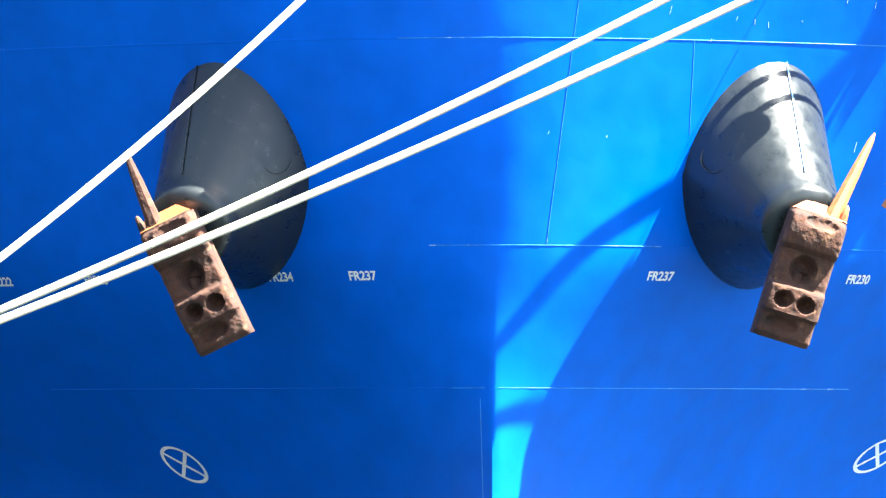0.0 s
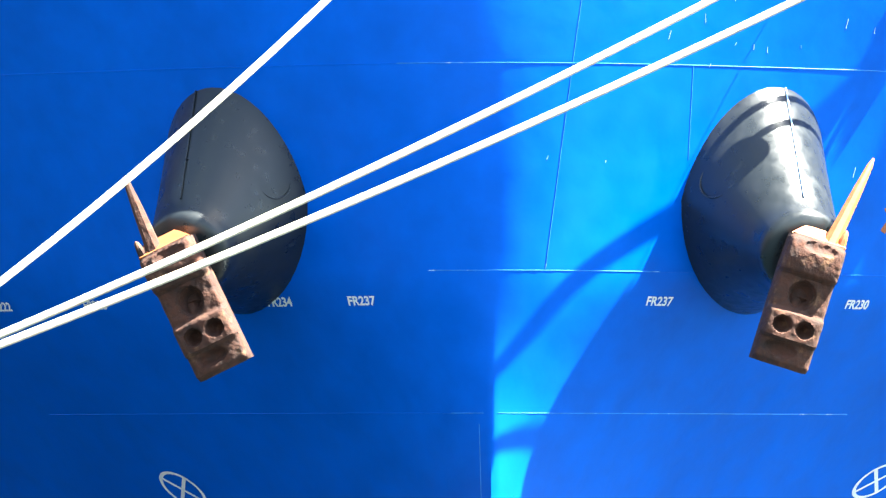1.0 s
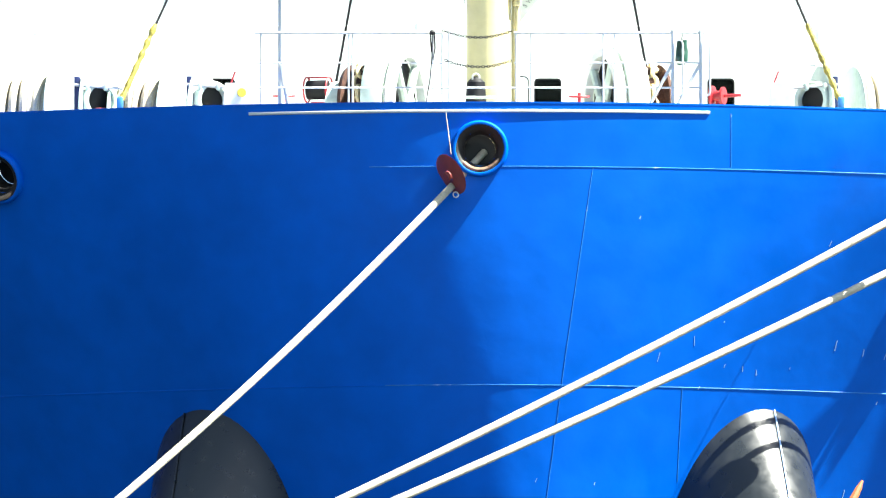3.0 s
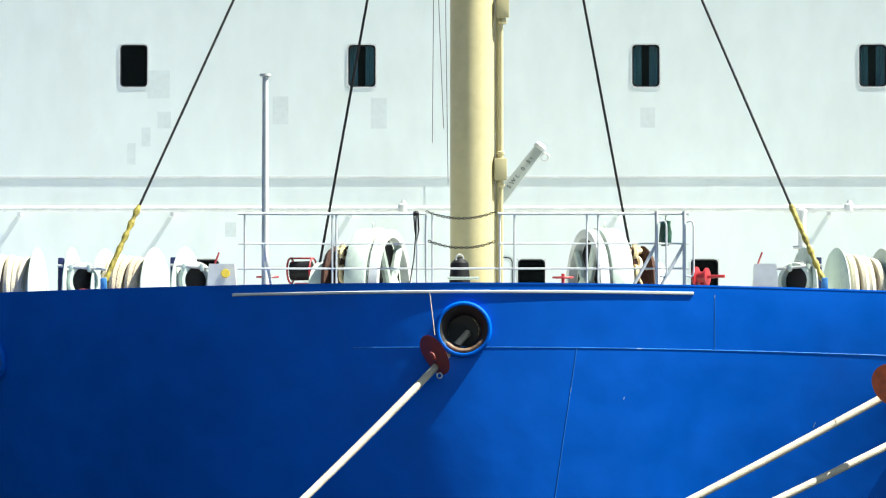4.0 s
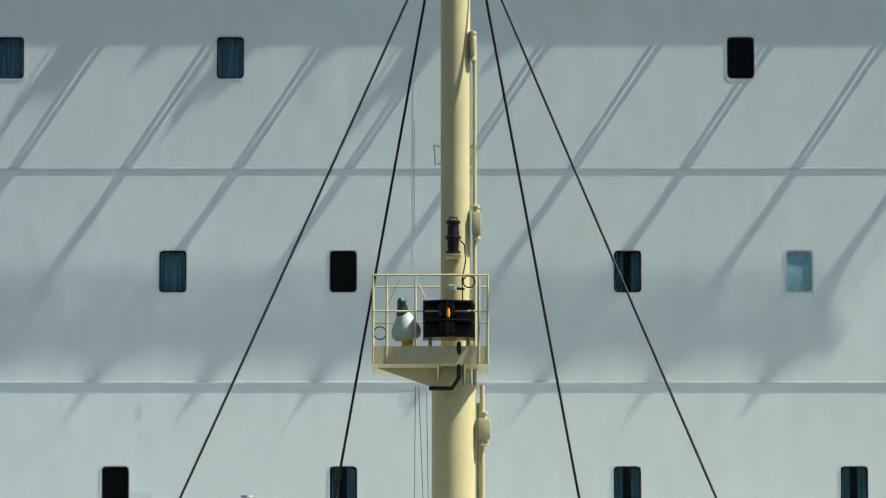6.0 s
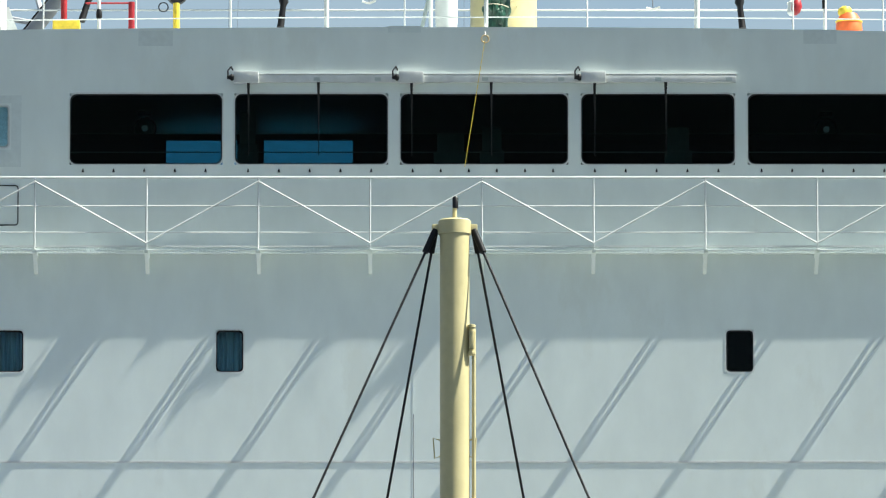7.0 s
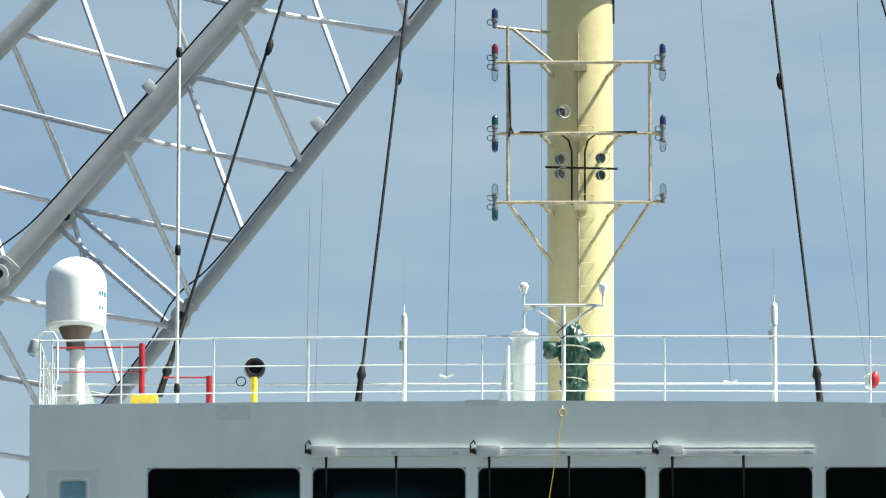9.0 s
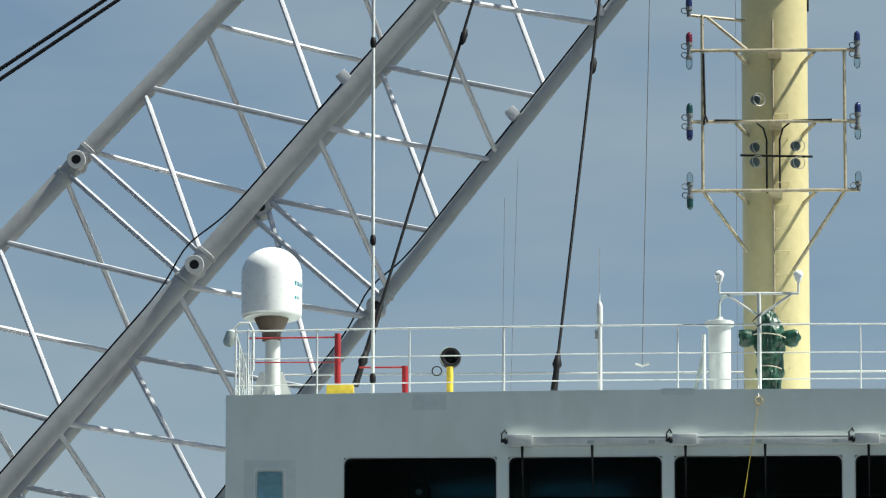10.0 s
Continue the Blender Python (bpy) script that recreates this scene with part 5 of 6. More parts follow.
part("tray", box(bmesh.new(), (p.x + 0.05, p.y - 0.25, p.z - 0.12), (0.42, 0.16, 0.03), bevel=0.008), M_PALEGREEN, t)
part("shackle", ring(bmesh.new(), p + Vector((0, -0.05, 0.16)), (0.3, -1, 0), 0.05, 0.014, 14, 6), M_STEEL, t)
p = Vector((2.638, 2, 13.328))
bm = lathe(bmesh.new(), p - Vector((0, 0, 0.16)), (0.05, 0, 1), [(0, 0.04), (0.05, 0.085), (0.18, 0.08), (0.28, 0.065), (0.33, 0.075), (0.34, 0.02)], 14)
for v in bm.verts:
    v.co += Vector((0.02, 0.02, 0)) * noise.noise(v.co * 9)
pipe(bm, [p + Vector((0, 0, 0.15)), (p.x, 1.02, RZS[0])], 0.008, 6)
solo("canvas_bag", bm, M_TARP, "dark green canvas bag hung on the rail", "bag")
p = Vector((3.235, 5, 13.0))
t = thing("hose_box", p, "red fire hose drum beside the deckhouse", "hose drum")
part("drum", lathe(bmesh.new(), p - Vector((0.12, 0, 0)), (1, -0.4, 0), [(0, 0.14), (0.03, 0.14), (0.04, 0.07), (0.14, 0.07), (0.15, 0.12), (0.18, 0.12), (0.18, 0.025), (0.42, 0.02)], 24), M_RED, t)
part("post", tube(p, (p.x, p.y, 11), 0.06), M_RED, t)

# ---- wheelhouse front ----
WB = FY - 0.16
wz = 27.076
t = thing("wiper_housing", (CX, WB, wz), "white window wiper beam above the bridge windows", "wiper beam")
part("beam", box(bmesh.new(), ((-3.103 + 4.343) / 2, FY - 0.04, wz), (7.325, 0.07, 0.106), bevel=0.01), M_WHITE2, t)
part("lid", box(bmesh.new(), ((-3.103 + 4.343) / 2, FY - 0.04, wz + 0.066), (7.342, 0.075, 0.018), bevel=0.005), M_WHITE2, t)
for x in (-2.879, -0.469, 2.196):
    mb = part("motor_box", box(bmesh.new(), (x, FY - 0.1, wz + 0.01), (0.36, 0.12, 0.17), bevel=0.012), M_WHITE2, t)
    part("gland", lathe(bmesh.new(), (x - 0.18, FY - 0.17, wz), (-1, 0, 0), [(0, 0.04), (0.03, 0.055), (0.06, 0.03), (0.1, 0.03)], 12), M_BLACK, mb)
    part("cable", pipe(bmesh.new(), [(x - 0.26, FY - 0.16, wz), (x - 0.27, FY - 0.15, wz + 0.1), (x - 0.22, FY - 0.1, wz + 0.17), (x - 0.2, FY, wz + 0.14)], 0.012), M_BLACK, t)
for x in (-1.848, -0.956, 0.612, 1.727, 3.146, 4.178):
    part("label_plate", box(bmesh.new(), (x, FY - 0.078, wz - 0.01), (0.09, 0.004, 0.05)), M_PATCH, t, smooth=None)
for x in (-2.847, -1.823, -0.461, 0.703, 2.214, 3.254):
    arm = part("wiper_arm", pipe(bmesh.new(), [(x, FY - 0.1, wz - 0.06), (x, FY - 0.09, wz - 0.2), (x + 0.004, FY - 0.07, wz - 0.74)], [0.026, 0.02, 0.008], 6), M_LAMPBLACK, t, "black wiper arm")
    part("wiper_blade", box(bmesh.new(), (x + 0.004, FY - 0.05, wz - 0.93), (0.012, 0.03, 0.42)), M_LAMPBLACK, arm, "black wiper blade", None)
lz_ = 25.719
pane_n = 0
for a, b in BIG:
    n = 6 if pane_n == 2 else 5
    for k in range(n):
        x = a + (b - a) * (k + 0.45) / n
        part("drain_lug", pipe(bmesh.new(), [(x, FY - 0.02, lz_ + 0.03), (x, FY - 0.025, lz_ - 0.02)], [0.008, 0.02], 6), M_BLACK, house)
    pane_n += 1
# thin steel bar across each pane, inside the glass
for a, b in BIG:
    part("grab_rail", tube((a - 0.02, FY + 0.3, 26.049), (b + 0.02, FY + 0.3, 26.049), 0.009, 6), M_STEEL, house)
for c in ((-4.365, 14.1, 26.366), (5.607, 14.1, 26.349)):
    t = thing("clear_view_screen", c, "dark round clear-view screen in the bridge window", "clear-view screen", "clear-view screens")
    part("rim", ring(bmesh.new(), c, (0, -1, 0), 0.16, 0.014, 28, 6), M_BLACK, t)
    part("hub", lathe(bmesh.new(), c, (0, -1, 0), [(0, 0.05), (0.03, 0.045)], 16), M_STEEL, t)
    part("motor", box(bmesh.new(), Vector(c) + Vector((0, 0.05, 0.24)), (0.2, 0.06, 0.06), bevel=0.01), M_BLACK, t)
for c, sz in (((0.11, 15.5, 26.236), (0.5, 0.4, 0.3)), ((0.721, 15.6, 26.279), (0.36, 0.3, 0.36)), ((3.478, 15.5, 26.262), (0.4, 0.3, 0.36)), ((-2.891, 15.5, 26.363), (0.3, 0.3, 0.5))):
    t = thing("bridge_console", c, "grey bridge console seen dimly through the window", "console", "bridge consoles")
    part("desk", box(bmesh.new(), (c[0], c[1], (c[2] + FLOORZ) / 2), (sz[0], sz[1], c[2] - FLOORZ), bevel=0.02), M_PATCH, t)
    part("screen", box(bmesh.new(), (c[0], c[1] - 0.02, c[2] + sz[2] / 2), (sz[0] * 0.8, 0.08, sz[2]), bevel=0.02), M_PATCH, t)
rp = Vector((0.614, 13.97, 27.671))
t = thing("hanging_line", rp, "thin yellow line with a ring hung from the roof edge", "line")
part("ring", ring(bmesh.new(), rp, (0.2, -1, 0), 0.055, 0.01, 18, 6), M_CHAIN, t)
part("line", pipe(bmesh.new(), sag(rp, (0.314, 13.8, 25.742), 0.0, 4), 0.005, 6), M_YELLOW, t)
part("hanger", tube(rp + Vector((0, 0, 0.05)), rp + Vector((0, 0.1, 0.25)), 0.006), M_STEEL, t)
# plate seams of the deckhouse front
for x, z0, z1 in ((-0.441, 20.062, 23.047), (-0.531, 13.755, 15.065)):
    part("plate_seam", box(bmesh.new(), (x, FY - 0.002, (z0 + z1) / 2), (0.006, 0.0055, abs(z1 - z0))), M_WHITE, house, smooth=None)
# touched-up paint patches
for x, z, w, h in ((-2.63, 16.123, 28, 50), (-1.209, 16.082, 28, 55), (-4.573, 15.738, 16, 34), (-4.786, 15.492, 15, 38), (-4.312, 15.984, 24, 30), (-4.394, 16.501, 40, 50),
                   (2.678, 16.017, 26, 36), (-3.348, 14.394, 20, 26), (-4.211, 27.686, 62, 28), (5.518, 27.711, 60, 26), (-0.565, 27.821, 60, 12), (-4.426, 17.858, 12, 30), (-0.531, 18.064, 30, 30)):
    part("paint_patch", box(bmesh.new(), (x, FY - 0.0002, z), (w * 0.0081, 0.0014, h * 0.0081)), M_TOUCH, house, smooth=None)
hx = (SIDE[0], SIDE[1])
bm = wall_with_holes(hx[0] - 0.38, hx[0] + 0.38, hx[1] - 0.6, hx[1] + 0.46, FY - 0.004, 0.003, [(hx[0] - WW / 2 - 0.03, hx[0] + WW / 2 + 0.03, hx[1] - WH / 2 - 0.03, hx[1] + WH / 2 + 0.03)])
part("paint_patch", bm, M_TOUCH, house, smooth=None)
t = thing("ventilation_flap", (-6.35, 14, 25.208), "black outlined hatch low on the wheelhouse front", "hatch")
part("gasket", frame_ring(bmesh.new(), rounded(0.36, 0.6, 0.05), rounded(0.33, 0.57, 0.04), lambda u, v, d: (-6.379 + u, FY + d, 25.208 + v), -0.012, 0.0), M_BLACK, t)

# the wheelhouse front leans out to keep sun off it, fitted to the camera's view
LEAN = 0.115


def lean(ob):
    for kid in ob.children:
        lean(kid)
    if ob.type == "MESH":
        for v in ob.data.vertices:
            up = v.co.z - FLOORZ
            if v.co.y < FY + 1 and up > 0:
                # x and z factors hold the front's place in the camera's view
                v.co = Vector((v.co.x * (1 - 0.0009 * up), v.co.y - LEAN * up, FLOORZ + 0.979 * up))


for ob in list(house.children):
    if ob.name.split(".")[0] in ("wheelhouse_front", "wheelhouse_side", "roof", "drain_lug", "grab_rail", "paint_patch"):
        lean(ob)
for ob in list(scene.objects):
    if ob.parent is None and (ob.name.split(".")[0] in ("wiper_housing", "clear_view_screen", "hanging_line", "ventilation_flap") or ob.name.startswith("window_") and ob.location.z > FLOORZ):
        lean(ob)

# ---- compass-deck railing ----
GY = FY + 0.25
top_rail = thing("roof_railing", (CX, GY, ROOFZ), "white tubular railing round the wheelhouse roof", "railing")
gz = [28.836, 28.416, 28.018]
gl = -7.069
gr_ = 2 * CX - gl
for k, z in enumerate(gz):
    for off in (0.0,):
        n = 12
        pts = [(gl + (gr_ - gl) * i / n, GY, z + 0.035 - 0.06 * ((gl + (gr_ - gl) * i / n - CX) / (gr_ - CX)) ** 2) for i in range(n + 1)]
        part("rail", pipe(bmesh.new(), pts, 0.014 if k == 0 else 0.009, 8), M_WHITE2, top_rail)
    part("rail", tube((gl, GY, z - 0.03), (gl, GY + 5, z - 0.03), 0.014), M_WHITE2, top_rail)
part("rail", tube((gl, AFT, 29.47), (gr_, AFT, 29.47), 0.016), M_WHITE2, top_rail)
for x in (gl, -6.885, -5.868, -4.508, -3.117, -3.124, -0.566, 2.116, 5.139, 6.459, gr_):
    part("post", tube((x, GY, ROOFZ - 0.05), (x, GY, gz[0] + 0.01), 0.012), M_WHITE2, top_rail)
for k in range(5):
    part("post", tube((gl, GY + 0.9 * k, ROOFZ - 0.05), (gl, GY + 0.9 * k, gz[0]), 0.013), M_WHITE2, top_rail)
for k in range(8):
    part("ladder_bar", tube((gl + 0.02 + 0.028 * k, GY + 0.5, ROOFZ - 0.05), (gl + 0.02 + 0.028 * k, GY + 0.5, gz[0] - 0.25), 0.008), M_WHITE2, top_rail)

# ---- things on the wheelhouse roof ----
def antenna_pole(x, y, z1, r, label):
    t = thing("antenna_pole", (x, y, ROOFZ), label, "antenna", "antenna poles")
    part("pole", lathe(bmesh.new(), (x, y, 0), (0, 0, 1), [(ROOFZ - 0.1, r), (z1 - 0.35, r)], 12), M_WHITE2, t)
    part("head", lathe(bmesh.new(), (x, y, 0), (0, 0, 1), [(z1 - 0.35, r), (z1 - 0.34, r * 1.35), (z1 - 0.08, r * 1.35), (z1 - 0.03, r), (z1, r * 0.3), (z1 + 0.12, 0.008)], 14), M_WHITE2, t)
    part("bracket", box(bmesh.new(), (x - r * 1.6, y, z1 - 0.5), (0.04, 0.04, 0.14), bevel=0.008), M_STEEL, t)
    part("whip", tube((x, y, z1 + 0.1), (x, y, z1 + 0.8), 0.004, 5), M_STEEL, t)


antenna_pole(-1.714, 14.4, 29.262, 0.035, "white antenna pole on the roof railing")
antenna_pole(3.732, 14.4, 29.407, 0.04, "white antenna pole with a rounded head")
x = 5.611
t = thing("whip_antenna", (x, 14.4, ROOFZ), "thin white whip antenna on a short post", "antenna")
part("post", tube((x, 14.4, ROOFZ - 0.05), (x, 14.4, 28.601), 0.026), M_WHITE2, t)
part("base", box(bmesh.new(), (x - 0.02, 14.4, 28.618), (0.11, 0.09, 0.09), bevel=0.02), M_STEEL, t)
part("whip", tube((x, 14.4, 28.643), (x, 14.4, 29.84), 0.005, 6), M_WHITE2, t)
part("clamp", box(bmesh.new(), (x - 0.02, 14.37, 28.304), (0.04, 0.05, 0.2)), M_BLACK, t)
# twin ball sensors on a T post
c = Vector((0.631, 14.2, 29.323))
t = thing("sensor_mast", (c.x, c.y, ROOFZ), "white T-shaped post with two ball sensors", "sensor post")
part("post", tube((c.x, c.y, ROOFZ - 0.2), c, 0.032, 10), M_WHITE2, t)
bl, br = Vector((0.049, 14.2, 29.324)), Vector((1.212, 14.2, 29.323))
part("crossbar", tube(bl, br, 0.022, 8), M_WHITE2, t)
for e, q in ((bl, 0.3), (br, 0.3)):
    part("brace", tube(e.lerp(c, 0.15), c - Vector((0, 0, 0.34)), 0.018, 8), M_WHITE2, t)
    part("stem", tube(e, e + Vector((0, 0, 0.2)), 0.016, 8), M_WHITE2, t)
    part("ball", lathe(bmesh.new(), e + Vector((0, 0, 0.17)), (0, 0, 1), [(0, 0.03), (0.03, 0.05)] + [(0.11 - 0.07 * math.cos(a), 0.07 * math.sin(a)) for a in np.linspace(0.8, 3.1, 8)], 16), M_DOME, t)
part("cable", pipe(bmesh.new(), [c - Vector((-0.05, 0.03, 0.28)), c - Vector((0.1, 0.04, 0.42)), c - Vector((0.03, 0.04, 0.5)), c - Vector((-0.16, 0.04, 0.38))], 0.009), M_BLACK, t)
# ventilator post
vx, vy = 0.049, 16.0
t = thing("vent_post", (vx, vy, ROOFZ), "white cylindrical ventilator with a bolted lid", "ventilator")
zt = 29.261
part("barrel", lathe(bmesh.new(), (vx, vy, 0), (0, 0, 1), [(ROOFZ, 0.155), (ROOFZ + 0.3, 0.15), (ROOFZ + 0.5, 0.165), (zt - 0.06, 0.17)], 24), M_WHITE2, t)
part("lid", lathe(bmesh.new(), (vx, vy, 0), (0, 0, 1), [(zt - 0.06, 0.22), (zt - 0.01, 0.22), (zt, 0.2)], 24), M_WHITE2, t)
for k in range(10):
    part("bolt", lathe(bmesh.new(), (vx + 0.2 * math.cos(k * 0.63), vy + 0.2 * math.sin(k * 0.63), zt - 0.02), (0, 0, 1), [(0, 0.014), (0.035, 0.014)], 6), M_STEEL, t)
part("gooseneck", pipe(bmesh.new(), [(vx, vy, zt), (vx, vy, zt + 0.28), (vx + 0.03, vy, zt + 0.36), (vx + 0.12, vy, zt + 0.4)], 0.022, 8), M_PATCH, t)
part("flange", lathe(bmesh.new(), (vx, vy, zt), (0, 0, 1), [(0, 0.05), (0.03, 0.07), (0.07, 0.05)], 14), M_PATCH, t)
part("side_post", tube((-0.186, 15.8, ROOFZ), (-0.186, 15.8, 29.032), 0.03), M_WHITE2, t)
part("stay", tube((-0.405, 16, ROOFZ), (-0.203, 16, 28.745), 0.03), M_PATCH, t)
# covered compass
cc = Vector((0.796, 17, 28.44))
base_z = ROOFZ
top_z = 29.634
h = top_z - base_z
bm = bmesh.new()
prof = [(0.0, 0.17, 0.17), (0.1, 0.18, 0.17), (0.22, 0.15, 0.16), (0.36, 0.16, 0.17), (0.47, 0.19, 0.18), (0.52, 0.17, 0.17), (0.6, 0.21, 0.2), (0.72, 0.25, 0.22), (0.8, 0.24, 0.22), (0.88, 0.18, 0.18), (0.96, 0.13, 0.13), (1.0, 0.03, 0.03)]
loft(bm, [[(cc.x + rx * math.cos(q), cc.y + ry * math.sin(q), base_z + f * h) for q in (2 * math.pi * k / 36 for k in range(36))] for f, rx, ry in prof])
for s in (-1, 1):
    o = Vector((cc.x + s * 0.2, cc.y - 0.02, base_z + h * (0.79 if s < 0 else 0.77)))
    lathe(bm, o, (s, 0, -0.35 if s < 0 else -0.12), [(0, 0.08), (0.05, 0.11), (0.16, 0.14), (0.22, 0.12), (0.25, 0.07), (0.26, 0.01)], 20)
bmesh.ops.subdivide_edges(bm, edges=bm.edges, cuts=3, use_grid_fill=True)
for v in bm.verts:
    q = noise.noise(v.co * 6) * 0.05 + abs(noise.noise(Vector((v.co.x * 13, v.co.y * 13, v.co.z * 5)))) * 0.075 - 0.02
    v.co += Vector((v.co.x - cc.x, v.co.y - cc.y, 0)).normalized() * q
t = thing("compass_binnacle", (cc.x, cc.y, base_z), "standard compass tied up in a dark green tarpaulin", "compass")
part("tarpaulin", bm, M_TARP, t, smooth=60)
for f, r in ((0.5, 0.2), (0.76, 0.275)):
    part("lashing", ring(bmesh.new(), (cc.x, cc.y, base_z + f * h), (0.1, 0.1, 1), r, 0.009, 30, 6), M_ROPE, t, "thin pale lashing")
# radome
dx, dy = -6.635, 16.0
zb, ztop = 29.376, 30.436
R = 0.454
t = thing("radome", (dx, dy, ROOFZ), "white satellite dome on a steel pedestal", "satellite dome")
prof = [(0.0, R * 0.94), (0.02, R * 0.99), (0.3, R)]
H = ztop - zb
hc = H - R * 0.92
prof += [(hc + R * 0.92 * math.sin(a), R * math.cos(a)) for a in np.linspace(0.02, 1.52, 12)]
dome = part("dome", lathe(bmesh.new(), (dx, dy, zb), (0, 0, 1), prof, 40), M_DOME, t)
part("skirt", lathe(bmesh.new(), (dx, dy, zb - 0.02), (0, 0, 1), [(0, R * 0.9), (0.03, R * 0.96), (0.05, R * 0.9)], 40), M_WHITE2, t)
part("neck", lathe(bmesh.new(), (dx, dy, 29.015), (0, 0, 1), [(0, 0.14), (0.12, 0.14), (0.14, 0.16), (0.2, 0.2), (29.35 - 29.015, 0.26)], 24), M_NECK, t, "dark brown neck under the dome")
for o in (-1, 1):
    bm = bmesh.new()
    fin = [(0.1, 0.0), (0.44, 0.0), (0.4, 0.1), (0.17, 0.72), (0.1, 0.72)]
    loft(bm, [[(dx + o * u, dy + e, ROOFZ + v) for u, v in fin] for e in (-0.01, 0.01)])
    part("fin", bm, M_WHITE2, t, smooth=None)
part("column", lathe(bmesh.new(), (dx + 0.02, dy, ROOFZ), (0, 0, 1), [(0, 0.12), (29.015 - ROOFZ, 0.11)], 20), M_WHITE2, t)
for k in range(4):
    q = radians(90 * k + 20)
    o = Vector((math.cos(q), math.sin(q), 0))
    bm = bmesh.new()
    e = Vector((-o.y, o.x, 0)) * 0.012
    loft(bm, [[Vector((dx + 0.02, dy, ROOFZ)) + o * u + Vector((0, 0, v)) + e * s for u, v in ((0.1, 0), (0.36, 0), (0.14, 0.42), (0.1, 0.42))] for s in (-1, 1)])
    part("gusset", bm, M_WHITE2, t, smooth=None)
for z0, n, w in ((29.841, 4, 0.07), (29.625, 2, 0.05)):
    for k in range(n):
        a0 = radians(-38 + 8 * k)
        pts = [(dx + (R + 0.004) * math.cos(a0 + e), dy + (R + 0.004) * math.sin(a0 + e)) for e in (0, 0.08)]
        bm = bmesh.new()
        vs = [bm.verts.new((x, y, z)) for x, y in pts for z in (z0 - w / 2, z0 + w / 2)]
        bm.faces.new((vs[0], vs[2], vs[3], vs[1]))
        bmesh.ops.solidify(bm, geom=bm.faces[:], thickness=0.003)
        part("marking_bar", bm, M_TEAL, dome, "teal marking bar", None)
# horn: dark ball on a yellow post
x = -3.94
t = thing("fog_horn", (x, 15, ROOFZ), "black round horn on a yellow post", "horn")
part("post", tube((x, 15, ROOFZ), (x, 15, 28.407), 0.05, 12), M_YELLOW, t)
part("drum", lathe(bmesh.new(), (x, 15.1, 28.544), (0.1, -1, 0.1), [(-0.1, 0.06), (-0.04, 0.14), (0.05, 0.16), (0.12, 0.15), (0.12, 0.11), (0.02, 0.05)], 24), M_BLACK, t)
part("cable", ring(bmesh.new(), (-4.131, 14.95, 28.339), (0, -1, 0.1), 0.07, 0.009, 20, 6), M_BLACK, t)
part("rim", ring(bmesh.new(), (x, 15.0, 28.561), (0.1, -1, 0.1), 0.14, 0.012, 28, 6), M_PALEGREEN, t)
# red frames and yellow step
t = thing("red_pipe_frame", (-5.588, 15.2, 28.115), "red painted pipe frame on a yellow base", "pipe frame")
for x, z in ((-5.61, 28.958), (-4.61, 28.464)):
    part("post", tube((x, 15.2, ROOFZ), (x, 15.2, z), 0.048, 10), M_RED, t)
part("bar", tube((-6.938, 15.2, 28.899), (-5.61, 15.2, 28.907), 0.014), M_RED, t)
part("bar", tube((-5.291, 15.2, 28.447), (-4.61, 15.2, 28.447), 0.014), M_RED, t)
part("bar", tube((-6.938, 15.2, 28.532), (-5.61, 15.2, 28.532), 0.01), M_RED, t)
part("base", box(bmesh.new(), (-5.562, 15, 28.06), (0.4, 0.3, 0.16), bevel=0.015), M_YELLOW, t)
# floodlight at the corner
p = Vector((-7.191, 14.6, 28.791))
t = thing("floodlight", p, "grey caged floodlight on the roof corner", "floodlight")
part("body", lathe(bmesh.new(), p + Vector((0.06, 0, 0.1)), (-0.35, -0.2, -1), [(0, 0.05), (0.04, 0.09), (0.2, 0.085), (0.24, 0.06)], 16), M_PATCH, t)
part("arm", pipe(bmesh.new(), [p + Vector((0.05, 0, 0.1)), p + Vector((0.16, 0, 0.22)), p + Vector((0.3, 0, 0.22)), p + Vector((0.36, 0, 0.1)), p + Vector((0.36, 0, -0.5))], 0.02), M_WHITE2, t)
# lifebuoy light and orange buoy
p = Vector((5.151, 14.6, 28.283))
t = thing("lifebuoy_light", p, "red and white lifebuoy light tied to the rail", "buoy light")
part("float", lathe(bmesh.new(), p + Vector((0.02, 0, -0.13)), (0.25, 0, 1), [(0, 0.03), (0.05, 0.07), (0.14, 0.085), (0.22, 0.05), (0.26, 0.02)], 16), M_RED, t)
part("shell", lathe(bmesh.new(), p + Vector((-0.03, 0.02, -0.14)), (0.1, 0, 1), [(0, 0.02), (0.04, 0.06), (0.2, 0.06), (0.24, 0.02)], 16), M_WHITE2, t)
p = Vector((5.993, 15, 28.191))
t = thing("buoy_canister", (p.x, 15, ROOFZ), "orange buoy canister with a yellow top", "canister")
part("body", lathe(bmesh.new(), (p.x, 15, ROOFZ), (0, 0, 1), [(0, 0.17), (0.15, 0.2), (0.28, 0.19), (0.36, 0.16), (0.43, 0.11)], 20), M_RATORANGE, t)
part("top", lathe(bmesh.new(), (p.x - 0.05, 15, ROOFZ + 0.41), (-0.2, 0, 1), [(0, 0.1), (0.05, 0.11), (0.1, 0.09), (0.13, 0.03)], 18), M_YELLOW, t)
part("strap", ring(bmesh.new(), (p.x, 15, ROOFZ + 0.3), (0, 0, 1), 0.19, 0.014, 24, 6), M_YELLOW, t)
# tall white pole beside the dome
x = -5.077
t = thing("halyard_pole", (x, 14.9, ROOFZ), "tall thin white pole with dark knots", "pole")
